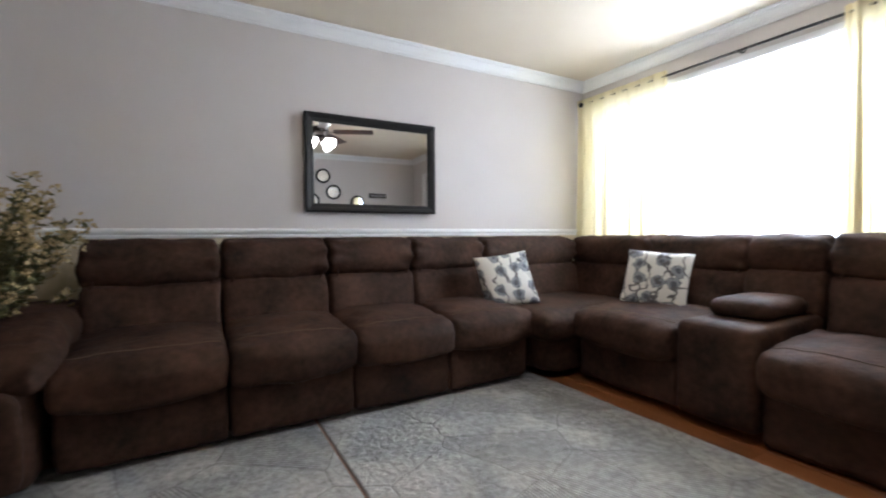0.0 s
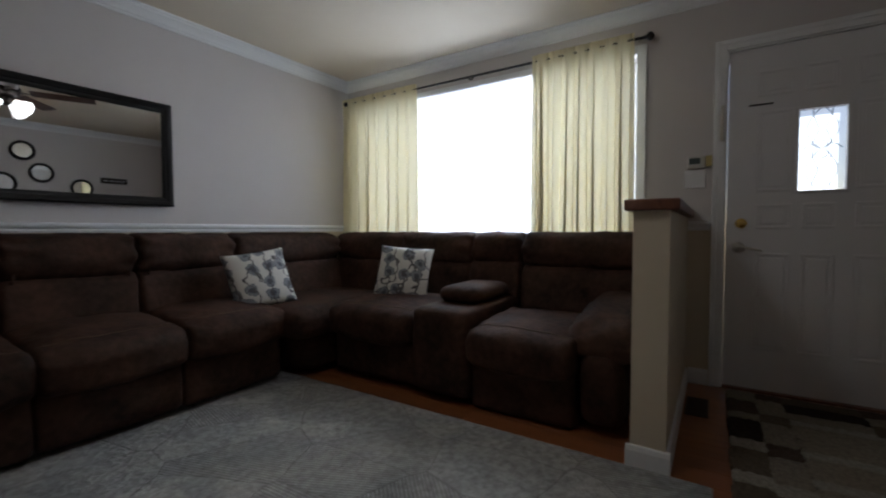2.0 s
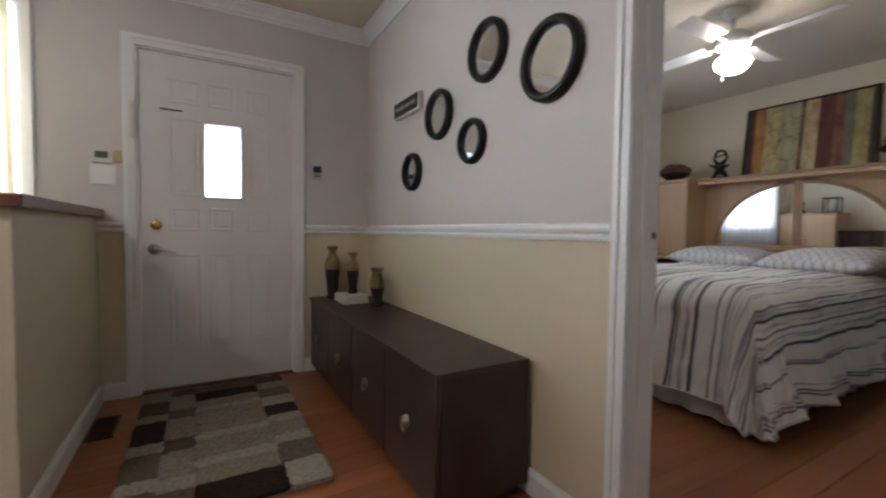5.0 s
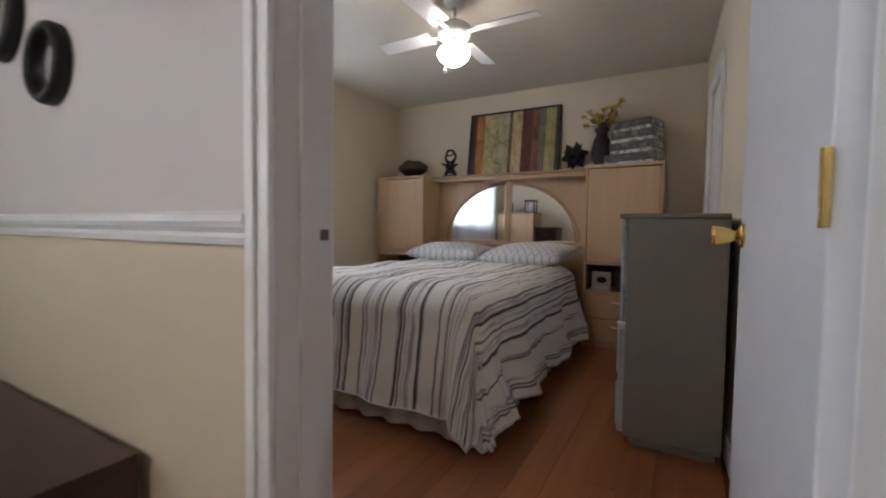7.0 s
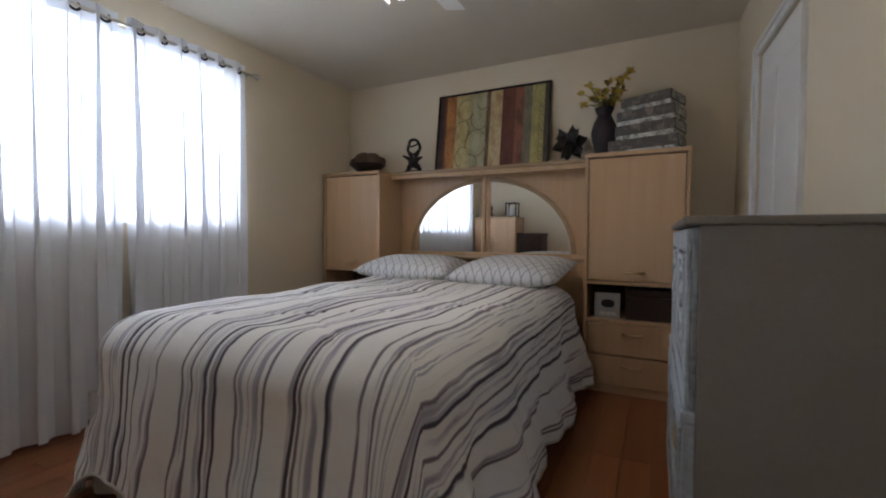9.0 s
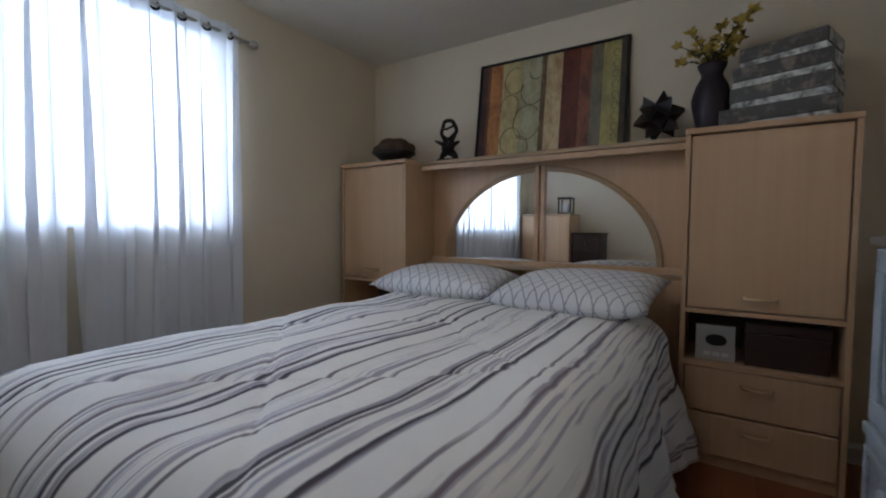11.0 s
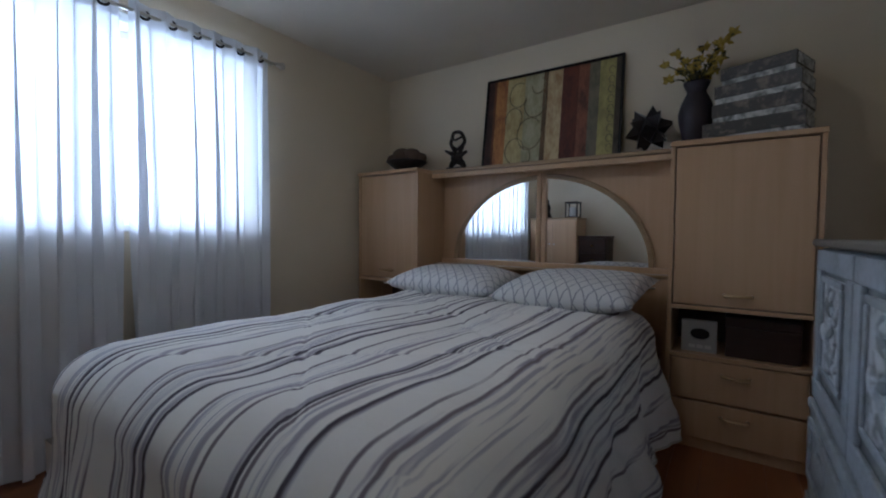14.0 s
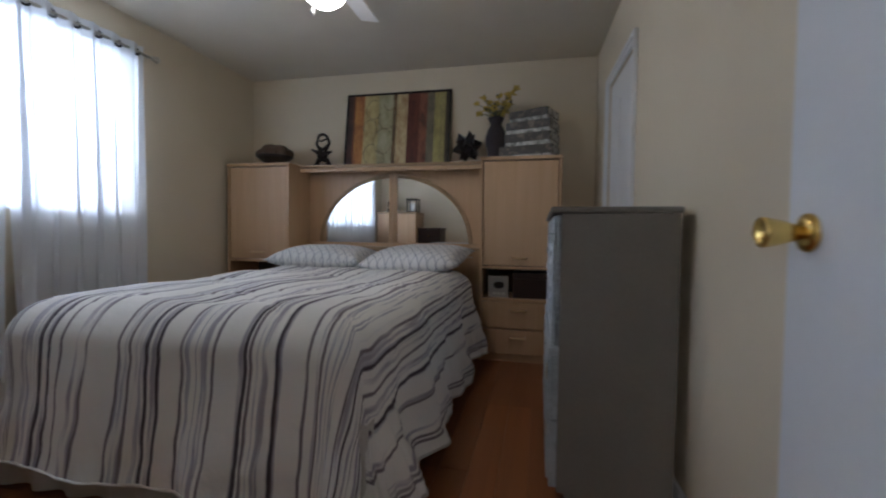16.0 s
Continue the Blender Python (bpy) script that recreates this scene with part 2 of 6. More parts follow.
def stripe_mat(name):
    """White bedspread with broken navy, grey and mauve stripes along its length (UV x runs across, in metres)."""
    m, n, l, b = base_mat(name)
    uv = n.new("ShaderNodeUVMap")
    uv.uv_map = "UVMap"
    sep = n.new("ShaderNodeSeparateXYZ")
    l.new(uv.outputs["UV"], sep.inputs["Vector"])

    def drift(fx, fy, seed, detail):
        cmb = n.new("ShaderNodeCombineXYZ")
        for axis, f, s in (("X", fx, seed), ("Y", fy, 0.0)):
            mu = n.new("ShaderNodeMath")
            mu.operation = "MULTIPLY_ADD"
            mu.inputs[1].default_value, mu.inputs[2].default_value = f, s
            l.new(sep.outputs[axis], mu.inputs[0])
            l.new(mu.outputs[0], cmb.inputs[axis])
        ns = n.new("ShaderNodeTexNoise")
        ns.noise_dimensions = "2D"
        ns.inputs["Scale"].default_value, ns.inputs["Detail"].default_value = 1.0, detail
        l.new(cmb.outputs["Vector"], ns.inputs["Vector"])
        return ns.outputs["Fac"]

    def step(value, lo, hi):
        r = n.new("ShaderNodeMapRange")
        r.inputs["From Min"].default_value, r.inputs["From Max"].default_value = lo, hi
        l.new(value, r.inputs["Value"])
        return r.outputs["Result"]

    def near(value, at, half):
        d = n.new("ShaderNodeMath")
        d.operation = "SUBTRACT"
        d.inputs[1].default_value = at
        l.new(value, d.inputs[0])
        a = n.new("ShaderNodeMath")
        a.operation = "ABSOLUTE"
        l.new(d.outputs[0], a.inputs[0])
        return step(a.outputs[0], half * 1.5, half)

    def times(a, c):
        m_ = n.new("ShaderNodeMath")
        m_.operation = "MULTIPLY"
        l.new(a, m_.inputs[0])
        l.new(c, m_.inputs[1])
        return m_.outputs[0]

    masks = []
    band = step(drift(10, 0.05, 5.3, 0), 0.55, 0.59)
    thin = step(drift(85, 0.25, 9.1, 1), 0.50, 0.56)
    broken = step(drift(55, 3.2, 2.2, 3), 0.40, 0.56)
    masks.append((times(times(band, thin), broken), (0.50, 0.49, 0.54)))

    def lines(per_metre, seed, half, wobble=0.05):
        w_ = n.new("ShaderNodeMath")
        w_.operation = "MULTIPLY_ADD"
        w_.inputs[1].default_value = per_metre
        l.new(sep.outputs["X"], w_.inputs[0])
        wb_ = n.new("ShaderNodeMath")
        wb_.operation = "MULTIPLY_ADD"
        wb_.inputs[1].default_value, wb_.inputs[2].default_value = wobble, seed
        l.new(drift(9, 11.0, seed, 5), wb_.inputs[0])
        l.new(wb_.outputs[0], w_.inputs[2])
        vo_ = n.new("ShaderNodeTexVoronoi")
        vo_.voronoi_dimensions = "1D"
        vo_.inputs["Scale"].default_value = 1.0
        l.new(w_.outputs[0], vo_.inputs["W"])
        return step(vo_.outputs["Distance"], half * 1.9, half * 0.8)

    masks.append((times(lines(9.0, 63.1, 0.062, 0.08), step(drift(25, 2.6, 8.8, 3), 0.38, 0.56)), (0.42, 0.39, 0.44)))
    masks.append((times(lines(9.5, 31.7, 0.040, 0.07), step(drift(30, 1.6, 4.4, 3), 0.30, 0.48)), (0.24, 0.205, 0.225)))
    masks.append((lines(4.2, 17.9, 0.021, 0.04), (0.10, 0.085, 0.105)))
    col = None
    for mask, c in masks:
        mx = n.new("ShaderNodeMix")
        mx.data_type = "RGBA"
        l.new(mask, mx.inputs["Factor"])
        if col is None:
            mx.inputs["A"].default_value = rgb(0.87, 0.85, 0.81)
        else:
            l.new(col, mx.inputs["A"])
        mx.inputs["B"].default_value = rgb(*c)
        col = mx.outputs["Result"]
    l.new(col, b.inputs["Base Color"])
    b.inputs["Roughness"].default_value, b.inputs["Specular IOR Level"].default_value = 0.9, 0.2
    co = n.new("ShaderNodeTexCoord")
    ns = n.new("ShaderNodeTexNoise")
    ns.inputs["Scale"].default_value, ns.inputs["Detail"].default_value = 9, 5
    l.new(co.outputs["Object"], ns.inputs["Vector"])
    bp = n.new("ShaderNodeBump")
    bp.inputs["Strength"].default_value, bp.inputs["Distance"].default_value = 0.42, 0.03
    l.new(ns.outputs["Fac"], bp.inputs["Height"])
    l.new(bp.outputs["Normal"], b.inputs["Normal"])
    return m


def lattice_mat(name):
    """White cotton with a grey trellis of wavy lines (UV in metres)."""
    m, n, l, b = base_mat(name)
    uv = n.new("ShaderNodeUVMap")
    uv.uv_map = "UVMap"
    ws = []
    for a in (35, -35):
        rot = n.new("ShaderNodeVectorRotate")
        rot.rotation_type = "Z_AXIS"
        rot.inputs["Angle"].default_value = radians(a)
        l.new(uv.outputs["UV"], rot.inputs["Vector"])
        wv = n.new("ShaderNodeTexWave")
        wv.inputs["Scale"].default_value, wv.inputs["Distortion"].default_value, wv.inputs["Detail Scale"].default_value = 6.0, 0.9, 2.0
        l.new(rot.outputs["Vector"], wv.inputs["Vector"])
        r = n.new("ShaderNodeMapRange")
        r.inputs["From Min"].default_value, r.inputs["From Max"].default_value = 0.945, 0.985
        l.new(wv.outputs["Fac"], r.inputs["Value"])
        ws.append(r)
    mxm = n.new("ShaderNodeMath")
    mxm.operation = "MAXIMUM"
    l.new(ws[0].outputs["Result"], mxm.inputs[0])
    l.new(ws[1].outputs["Result"], mxm.inputs[1])
    mx = n.new("ShaderNodeMix")
    mx.data_type = "RGBA"
    l.new(mxm.outputs[0], mx.inputs["Factor"])
    mx.inputs["A"].default_value, mx.inputs["B"].default_value = rgb(0.78, 0.77, 0.76), rgb(0.40, 0.40, 0.44)
    l.new(mx.outputs["Result"], b.inputs["Base Color"])
    b.inputs["Roughness"].default_value = 0.9
    return m


def floral_mat(name):
    """Ivory cloth with blue-grey blossoms and dark stems."""
    m, n, l, b = base_mat(name)
    uv = n.new("ShaderNodeUVMap")
    uv.uv_map = "UVMap"
    vo = n.new("ShaderNodeTexVoronoi")
    vo.voronoi_dimensions = "2D"
    vo.inputs["Scale"].default_value, vo.inputs["Randomness"].default_value = 8.5, 0.7
    nz = n.new("ShaderNodeTexNoise")
    nz.inputs["Scale"].default_value, nz.inputs["Detail"].default_value = 26, 3
    l.new(uv.outputs["UV"], vo.inputs["Vector"])
    l.new(uv.outputs["UV"], nz.inputs["Vector"])
    ad = n.new("ShaderNodeMath")
    ad.operation = "MULTIPLY_ADD"
    ad.inputs[1].default_value = 0.5
    l.new(nz.outputs["Fac"], ad.inputs[0])
    l.new(vo.outputs["Distance"], ad.inputs[2])
    ramp = n.new("ShaderNodeValToRGB")
    cr = ramp.color_ramp
    cr.interpolation = "CONSTANT"
    cr.elements[0].position, cr.elements[0].color = 0.0, rgb(0.10, 0.105, 0.12)
    cr.elements[1].position, cr.elements[1].color = 0.40, rgb(0.255, 0.265, 0.28)
    for p, c in ((0.56, (0.07, 0.075, 0.09)), (0.59, (0.68, 0.66, 0.60))):
        e = cr.elements.new(p)
        e.color = rgb(*c)
    l.new(ad.outputs[0], ramp.inputs["Fac"])
    wv = n.new("ShaderNodeTexWave")
    wv.inputs["Scale"].default_value, wv.inputs["Distortion"].default_value, wv.inputs["Detail Scale"].default_value = 2.6, 9, 3
    l.new(uv.outputs["UV"], wv.inputs["Vector"])
    r = n.new("ShaderNodeMapRange")
    r.inputs["From Min"].default_value, r.inputs["From Max"].default_value = 0.93, 0.97
    l.new(wv.outputs["Fac"], r.inputs["Value"])
    mx = n.new("ShaderNodeMix")
    mx.data_type = "RGBA"
    l.new(r.outputs["Result"], mx.inputs["Factor"])
    l.new(ramp.outputs["Color"], mx.inputs["A"])
    mx.inputs["B"].default_value = rgb(0.12, 0.11, 0.11)
    l.new(mx.outputs["Result"], b.inputs["Base Color"])
    b.inputs["Roughness"].default_value = 0.9
    return m


M_GREIGE = mat("greige_wall_paint", (0.61, 0.57, 0.545), (0.585, 0.545, 0.52), 0.75, 2, 160, 0.05)
M_CREAM = mat("cream_wall_paint", (0.65, 0.565, 0.415), (0.62, 0.535, 0.39), 0.75, 2, 160, 0.05)
M_BEDWALL = mat("beige_wall_paint", (0.72, 0.63, 0.475), (0.69, 0.60, 0.45), 0.75, 2, 160, 0.05)
M_CEIL = mat("ceiling_paint", (0.73, 0.64, 0.51), (0.70, 0.61, 0.48), 0.85, 3, 220, 0.08)
M_BEDCEIL = mat("bedroom_ceiling_paint", (0.67, 0.61, 0.50), (0.63, 0.57, 0.47), 0.85, 3, 220, 0.08)
M_TRIM = mat("white_trim_paint", (0.80, 0.80, 0.79), (0.76, 0.76, 0.75), 0.4, 4, 90, 0.02)
M_DOOR = mat("white_door_paint", (0.74, 0.72, 0.71), (0.71, 0.69, 0.68), 0.45, 3, 90, 0.03)
M_FLOOR = wood_mat("red_brown_floor_wood", (0.33, 0.120, 0.040), (0.245, 0.083, 0.029), 0.30, "y", 0.6, 0.11)
M_FLOORBASE = mat("dark_floor_joint", (0.13, 0.05, 0.02), None, 0.8)
M_SOFA = mat("brown_microsuede", (0.084, 0.039, 0.023), (0.018, 0.009, 0.0055), 0.75, 4.5, 30, 0.38, spec=0.22, contrast=(0.34, 0.68))
M_SEAM = plain("tan_seam_thread", (0.13, 0.085, 0.06), 0.9)
M_RUG = rug_mat("grey_carved_rug_pile")
M_RUGEDGE = mat("brown_rug_binding", (0.27, 0.20, 0.16), None, 0.95, 20, 300, 0.2)
M_YELLOW = cloth_mat("yellow_curtain_cloth", (0.87, 0.795, 0.55), (0.81, 0.72, 0.45), 0.175, 0.02)
M_SHEER = cloth_mat("white_sheer_cloth", (0.90, 0.91, 0.93), (0.84, 0.85, 0.88), 0.32, 0.035)
M_VOILE = cloth_mat("white_voile_cloth", (0.92, 0.92, 0.92), (0.87, 0.87, 0.88), 0.55, 0.30)
M_BLACK = mat("black_frame_lacquer", (0.011, 0.010, 0.010), (0.007, 0.006, 0.006), 0.42, 10, 150, 0.04, spec=0.35)
M_IRON = mat("dark_bronze_metal", (0.035, 0.028, 0.024), None, 0.4, 10, 150, 0.03, 0.8)
M_NICKEL = plain("brushed_nickel", (0.66, 0.62, 0.55), 0.3, 1.0)
M_PEWTER = plain("aged_pewter", (0.42, 0.37, 0.29), 0.36, 1.0)
M_PULL = plain("aged_brass_pull", (0.80, 0.62, 0.36), 0.28, 1.0)
M_BRASS = plain("polished_brass", (0.78, 0.56, 0.18), 0.18, 1.0)
M_MIRROR = mirror_mat("silvered_mirror")
M_GLASS = glass_mat("window_glass")
M_FROST = glass_mat("leaded_door_glass", 0.12)
M_CAP = wood_mat("brown_cap_wood", (0.22, 0.09, 0.045), (0.12, 0.045, 0.025), 0.4, "x", 0.8, 0.05)
M_CREDENZA = mat("dark_brown_paint", (0.056, 0.028, 0.022), (0.041, 0.020, 0.016), 0.38, 5, 120, 0.05)
M_OAK = wood_mat("pale_oak_laminate", (0.61, 0.405, 0.235), (0.55, 0.355, 0.195), 0.42, "z", 0.8, 0.03)
M_OAKTRIM = wood_mat("golden_oak_trim", (0.42, 0.29, 0.16), (0.36, 0.24, 0.12), 0.4, "x", 0.8, 0.03)
M_DARKIN = mat("dark_niche_board", (0.10, 0.065, 0.04), None, 0.6)
M_DRESSER = mat("taupe_grey_paint", (0.225, 0.21, 0.185), (0.20, 0.185, 0.165), 0.5, 4, 90, 0.06)
M_DRFRONT = mat("weathered_blue_white_paint", (0.44, 0.49, 0.54), (0.27, 0.30, 0.33), 0.55, 6, 60, 0.12, contrast=(0.32, 0.56))
M_DRGROOVE = mat("grey_blue_worn_paint", (0.30, 0.33, 0.35), (0.13, 0.14, 0.15), 0.6, 9, 60, 0.15, contrast=(0.34, 0.56))
M_CARVE = mat("whitewashed_carving", (0.60, 0.64, 0.67), (0.24, 0.26, 0.28), 0.6, 22, 70, 0.25, contrast=(0.38, 0.52))
M_QUILT = stripe_mat("striped_bedspread_cloth")
M_SKIRT = mat("white_bed_skirt_cloth", (0.66, 0.63, 0.58), None, 0.95, 8, 200, 0.1)
M_LATTICE = lattice_mat("trellis_pillow_cloth")
M_FLORAL = floral_mat("floral_pillow_cloth")
M_FANWHITE = plain("white_fan_enamel", (0.78, 0.78, 0.76), 0.35)
M_GLOBE = glow_mat("lit_frosted_globe", (1.0, 0.89, 0.75), 14.0)
M_BULBS = glow_mat("lit_frosted_shades", (1.0, 0.94, 0.87), 5.0)
M_BULB = glow_mat("lit_lamp_mouth", (1.0, 0.93, 0.84), 85.0)
M_PLASTIC = plain("ivory_plastic", (0.62, 0.60, 0.55), 0.45)
M_SCREEN = plain("grey_display", (0.10, 0.12, 0.11), 0.2)
M_CHEST = wood_mat("dark_walnut_chest_wood", (0.045, 0.02, 0.013), (0.022, 0.011, 0.008), 0.35, "x", 0.8, 0.03)
M_VASEBLK = mat("black_glazed_pottery", (0.020, 0.016, 0.016), (0.014, 0.010, 0.010), 0.28, 8, 60, 0.05)
M_VASEGOLD = mat("olive_gold_glaze", (0.32, 0.23, 0.08), (0.12, 0.08, 0.035), 0.3, 14, 60, 0.05)
M_PURPLE = mat("plum_black_pottery", (0.025, 0.018, 0.026), None, 0.55, 8, 90, 0.08)
M_BRONZE = mat("dark_cast_bronze", (0.035, 0.026, 0.022), (0.018, 0.014, 0.012), 0.45, 20, 90, 0.1, 0.5)
M_STEM = plain("green_brown_stem", (0.07, 0.075, 0.03), 0.7)
M_PETAL = mat("yellow_petal", (0.62, 0.45, 0.08), (0.45, 0.30, 0.04), 0.7, 30, 90, 0.02)
M_LEAF = mat("olive_leaf", (0.15, 0.13, 0.045), (0.07, 0.075, 0.025), 0.6, 30, 90, 0.02)
M_BLOSSOM = mat("pale_dried_blossom", (0.50, 0.40, 0.22), (0.36, 0.26, 0.12), 0.8, 30, 90, 0.02)
M_WICKER = mat("dark_wicker", (0.10, 0.06, 0.035), None, 0.7, 30, 120, 0.4)
M_BOXPAT = mat("grey_floral_box_paper", (0.64, 0.63, 0.59), (0.16, 0.16, 0.145), 0.6, 16, 45, 0.02, contrast=(0.40, 0.56))
M_BOXLID = mat("charcoal_box_paper", (0.24, 0.19, 0.155), (0.078, 0.074, 0.066), 0.6, 18, 60, 0.02, contrast=(0.50, 0.66))
M_PAPER = plain("white_paper", (0.62, 0.61, 0.58), 0.7)
M_GREYPAT = plain("grey_card", (0.30, 0.30, 0.31), 0.7)
M_VENT = plain("dark_brown_vent_metal", (0.045, 0.028, 0.02), 0.4, 0.4)

# ---- building helpers ----


def link_mesh(name, bm, material, smooth=False):
    me = bpy.data.meshes.new(name)
    bm.to_mesh(me)
    bm.free()
    for m in (material if isinstance(material, (list, tuple)) else [material]):
        me.materials.append(m)
    if smooth:
        for p in me.polygons:
            p.use_smooth = True
    return new(name, me)


def part(name, bm, material, parent, label="", smooth=False):
    ob = link_mesh(name, bm, material, smooth)
    ob.parent = parent
    if parent.type == "MESH" or parent.location.length > 0:
        ob.matrix_parent_inverse = Matrix.Translation(parent.location).inverted()
    if label:
        tagged(ob, label)
    return ob


def thing(name, at, label, category, group=""):
    ob = new(name)
    ob.location = at
    ob.empty_display_size = 0.05
    bpy.context.view_layer.update()
    return tagged(ob, label, category, group)


def structure(name, bm, material, label="", smooth=False, category=""):
    return tagged(link_mesh(name, bm, material, smooth), label, category, kind="structure")


def box(bm, x0, x1, y0, y1, z0, z1, bevel=0.0, mi=0, seg=2):
    x0, x1, y0, y1, z0, z1 = min(x0, x1), max(x0, x1), min(y0, y1), max(y0, y1), min(z0, z1), max(z0, z1)
    m = Matrix.LocRotScale(((x0 + x1) / 2, (y0 + y1) / 2, (z0 + z1) / 2), None, (x1 - x0, y1 - y0, z1 - z0))
    g = bmesh.ops.create_cube(bm, size=1.0, matrix=m)
    vs = g["verts"]
    fs = {f for v in vs for f in v.link_faces}
    if bevel:
        es = list({e for v in vs for e in v.link_edges})
        r = bmesh.ops.bevel(bm, geom=es, offset=bevel, segments=seg, profile=0.5, affect="EDGES")
        fs = set(r["faces"]) | {f for f in fs if f.is_valid}
    for f in fs:
        f.material_index = mi
    return bm


def B(x0, x1, y0, y1, z0, z1, bevel=0.004, seg=2):
    return box(bmesh.new(), x0, x1, y0, y1, z0, z1, bevel, 0, seg)


def lathe(bm, prof, at, seg=28, axis="z"):
    """Turn a profile of (radius, height) round an axis."""
    rings = []
    for r, h in prof:
        ring = []
        for i in range(seg):
            a = 2 * math.pi * i / seg
            p = (r * math.cos(a), r * math.sin(a), h)
            if axis == "x":
                p = (h, p[0], p[1])
            elif axis == "y":
                p = (p[0], h, p[1])
            ring.append(bm.verts.new((at[0] + p[0], at[1] + p[1], at[2] + p[2])))
        rings.append(ring)
    for a, b in zip(rings, rings[1:]):
        for i in range(seg):
            bm.faces.new((a[i], a[(i + 1) % seg], b[(i + 1) % seg], b[i]))
    bm.faces.new(rings[0][::-1])
    bm.faces.new(rings[-1])
    bmesh.ops.recalc_face_normals(bm, faces=bm.faces[:])
    return bm


def tube(bm, pts, r, seg=10, taper=1.0, closed=False):
    """Sweep a round section along points."""
    pts = [Vector(p) for p in pts]
    n = len(pts)
    rings = []
    side = None
    for i, p in enumerate(pts):
        if closed:
            d = (pts[(i + 1) % n] - pts[i - 1]).normalized()
        else:
            d = (pts[min(i + 1, n - 1)] - pts[max(i - 1, 0)]).normalized()
        if side is None:
            side = d.cross(Vector((0.3, 0.2, 1)) if abs(d.z) < 0.9 else Vector((1, 0.1, 0))).normalized()
        side = (side - d * side.dot(d)).normalized()
        up = d.cross(side)
        rr = r * (1 + (taper - 1) * i / max(n - 1, 1))
        rings.append([bm.verts.new(p + (side * math.cos(2 * math.pi * k / seg) + up * math.sin(2 * math.pi * k / seg)) * rr) for k in range(seg)])
    pairs = list(zip(rings, rings[1:])) + ([(rings[-1], rings[0])] if closed else [])
    for a, b in pairs:
        for k in range(seg):
            bm.faces.new((a[k], a[(k + 1) % seg], b[(k + 1) % seg], b[k]))
    if not closed:
        bm.faces.new(rings[0][::-1])
        bm.faces.new(rings[-1])
    return bm


def cushion(size, power=5.0, cuts=14, wrinkle=0.006, seed=0.0, crown=0.0, rad=None):
    """A stuffed block with a slight crown on top and creases: a superellipsoid, or a box rounded by a radius for each axis."""
    bm = bmesh.new()
    bmesh.ops.create_cube(bm, size=2.0)
    bmesh.ops.subdivide_edges(bm, edges=bm.edges[:], cuts=cuts, use_grid_fill=True)
    half = Vector(s / 2 for s in size)
    for v in bm.verts:
        c = v.co
        if rad:
            c = Vector(math.sin(a * math.pi / 2) for a in c)
            d = Vector()
            p = Vector()
            for k in range(3):
                full = c[k] * half[k]
                core = max(-(half[k] - rad[k]), min(half[k] - rad[k], full))
                d[k] = (full - core) / rad[k]
                p[k] = core
            if d.length > 1e-6:
                d = d.normalized()
            p = Vector(p[k] + d[k] * rad[k] for k in range(3))
            q = Vector(p[k] / half[k] for k in range(3))
        else:
            q = c / (abs(c.x) ** power + abs(c.y) ** power + abs(c.z) ** power) ** (1 / power)
            p = Vector(q[k] * half[k] for k in range(3))
        if crown and q.z > 0:
            p.z += crown * (1 - q.x * q.x) * (1 - q.y * q.y)
        if wrinkle:
            p += q.normalized() * wrinkle * (noise.noise(p * 7 + Vector((seed, 0, 0))) + 0.6 * noise.noise(p * 19 + Vector((0, seed, 0))))
        v.co = p
    return bm


def moved(bm, m):
    bmesh.ops.transform(bm, matrix=m, verts=bm.verts[:])
    return bm


def wall(name, axis, t0, t1, a0, a1, z0, z1, holes, bands, label):
    """A wall with thickness t0..t1, along a0..a1, cut by holes (a0, a1, z0, z1) and painted in bands (z, material index)."""
    bm = bmesh.new()
    aa = sorted({a0, a1, *[v for h in holes for v in h[:2] if a0 < v < a1]})
    zz = sorted({z0, z1, *[v for h in holes for v in h[2:] if z0 < v < z1], *[b[0] for b in bands[0] if z0 < b[0] < z1]})
    for p, q in zip(aa, aa[1:]):
        for u, v in zip(zz, zz[1:]):
            ca, cz = (p + q) / 2, (u + v) / 2
            if any(h[0] < ca < h[1] and h[2] < cz < h[3] for h in holes):
                continue
            mi = 0
            for zb, i in bands[0]:
                if cz > zb:
                    mi = i
            if axis == "x":
                box(bm, t0, t1, p, q, u, v, 0, mi)
            else:
                box(bm, p, q, t0, t1, u, v, 0, mi)
    bmesh.ops.remove_doubles(bm, verts=bm.verts[:], dist=1e-5)
    return structure(name, bm, bands[1], label, category="wall")


def run(bm, prof, p0, p1, inward):
    """Extrude a moulding profile of (out from wall, height) from p0 to p1 along a wall."""
    nrm = Vector((inward[0], inward[1], 0))
    ends = []
    for p in (p0, p1):
        ends.append([bm.verts.new(Vector((p[0], p[1], 0)) + nrm * d + Vector((0, 0, z))) for d, z in prof])
    n = len(prof)
    for i in range(n):
        bm.faces.new((ends[0][i], ends[0][(i + 1) % n], ends[1][(i + 1) % n], ends[1][i]))
    bm.faces.new(ends[0][::-1])
    bm.faces.new(ends[1])
    bmesh.ops.recalc_face_normals(bm, faces=bm.faces[:])
    return bm


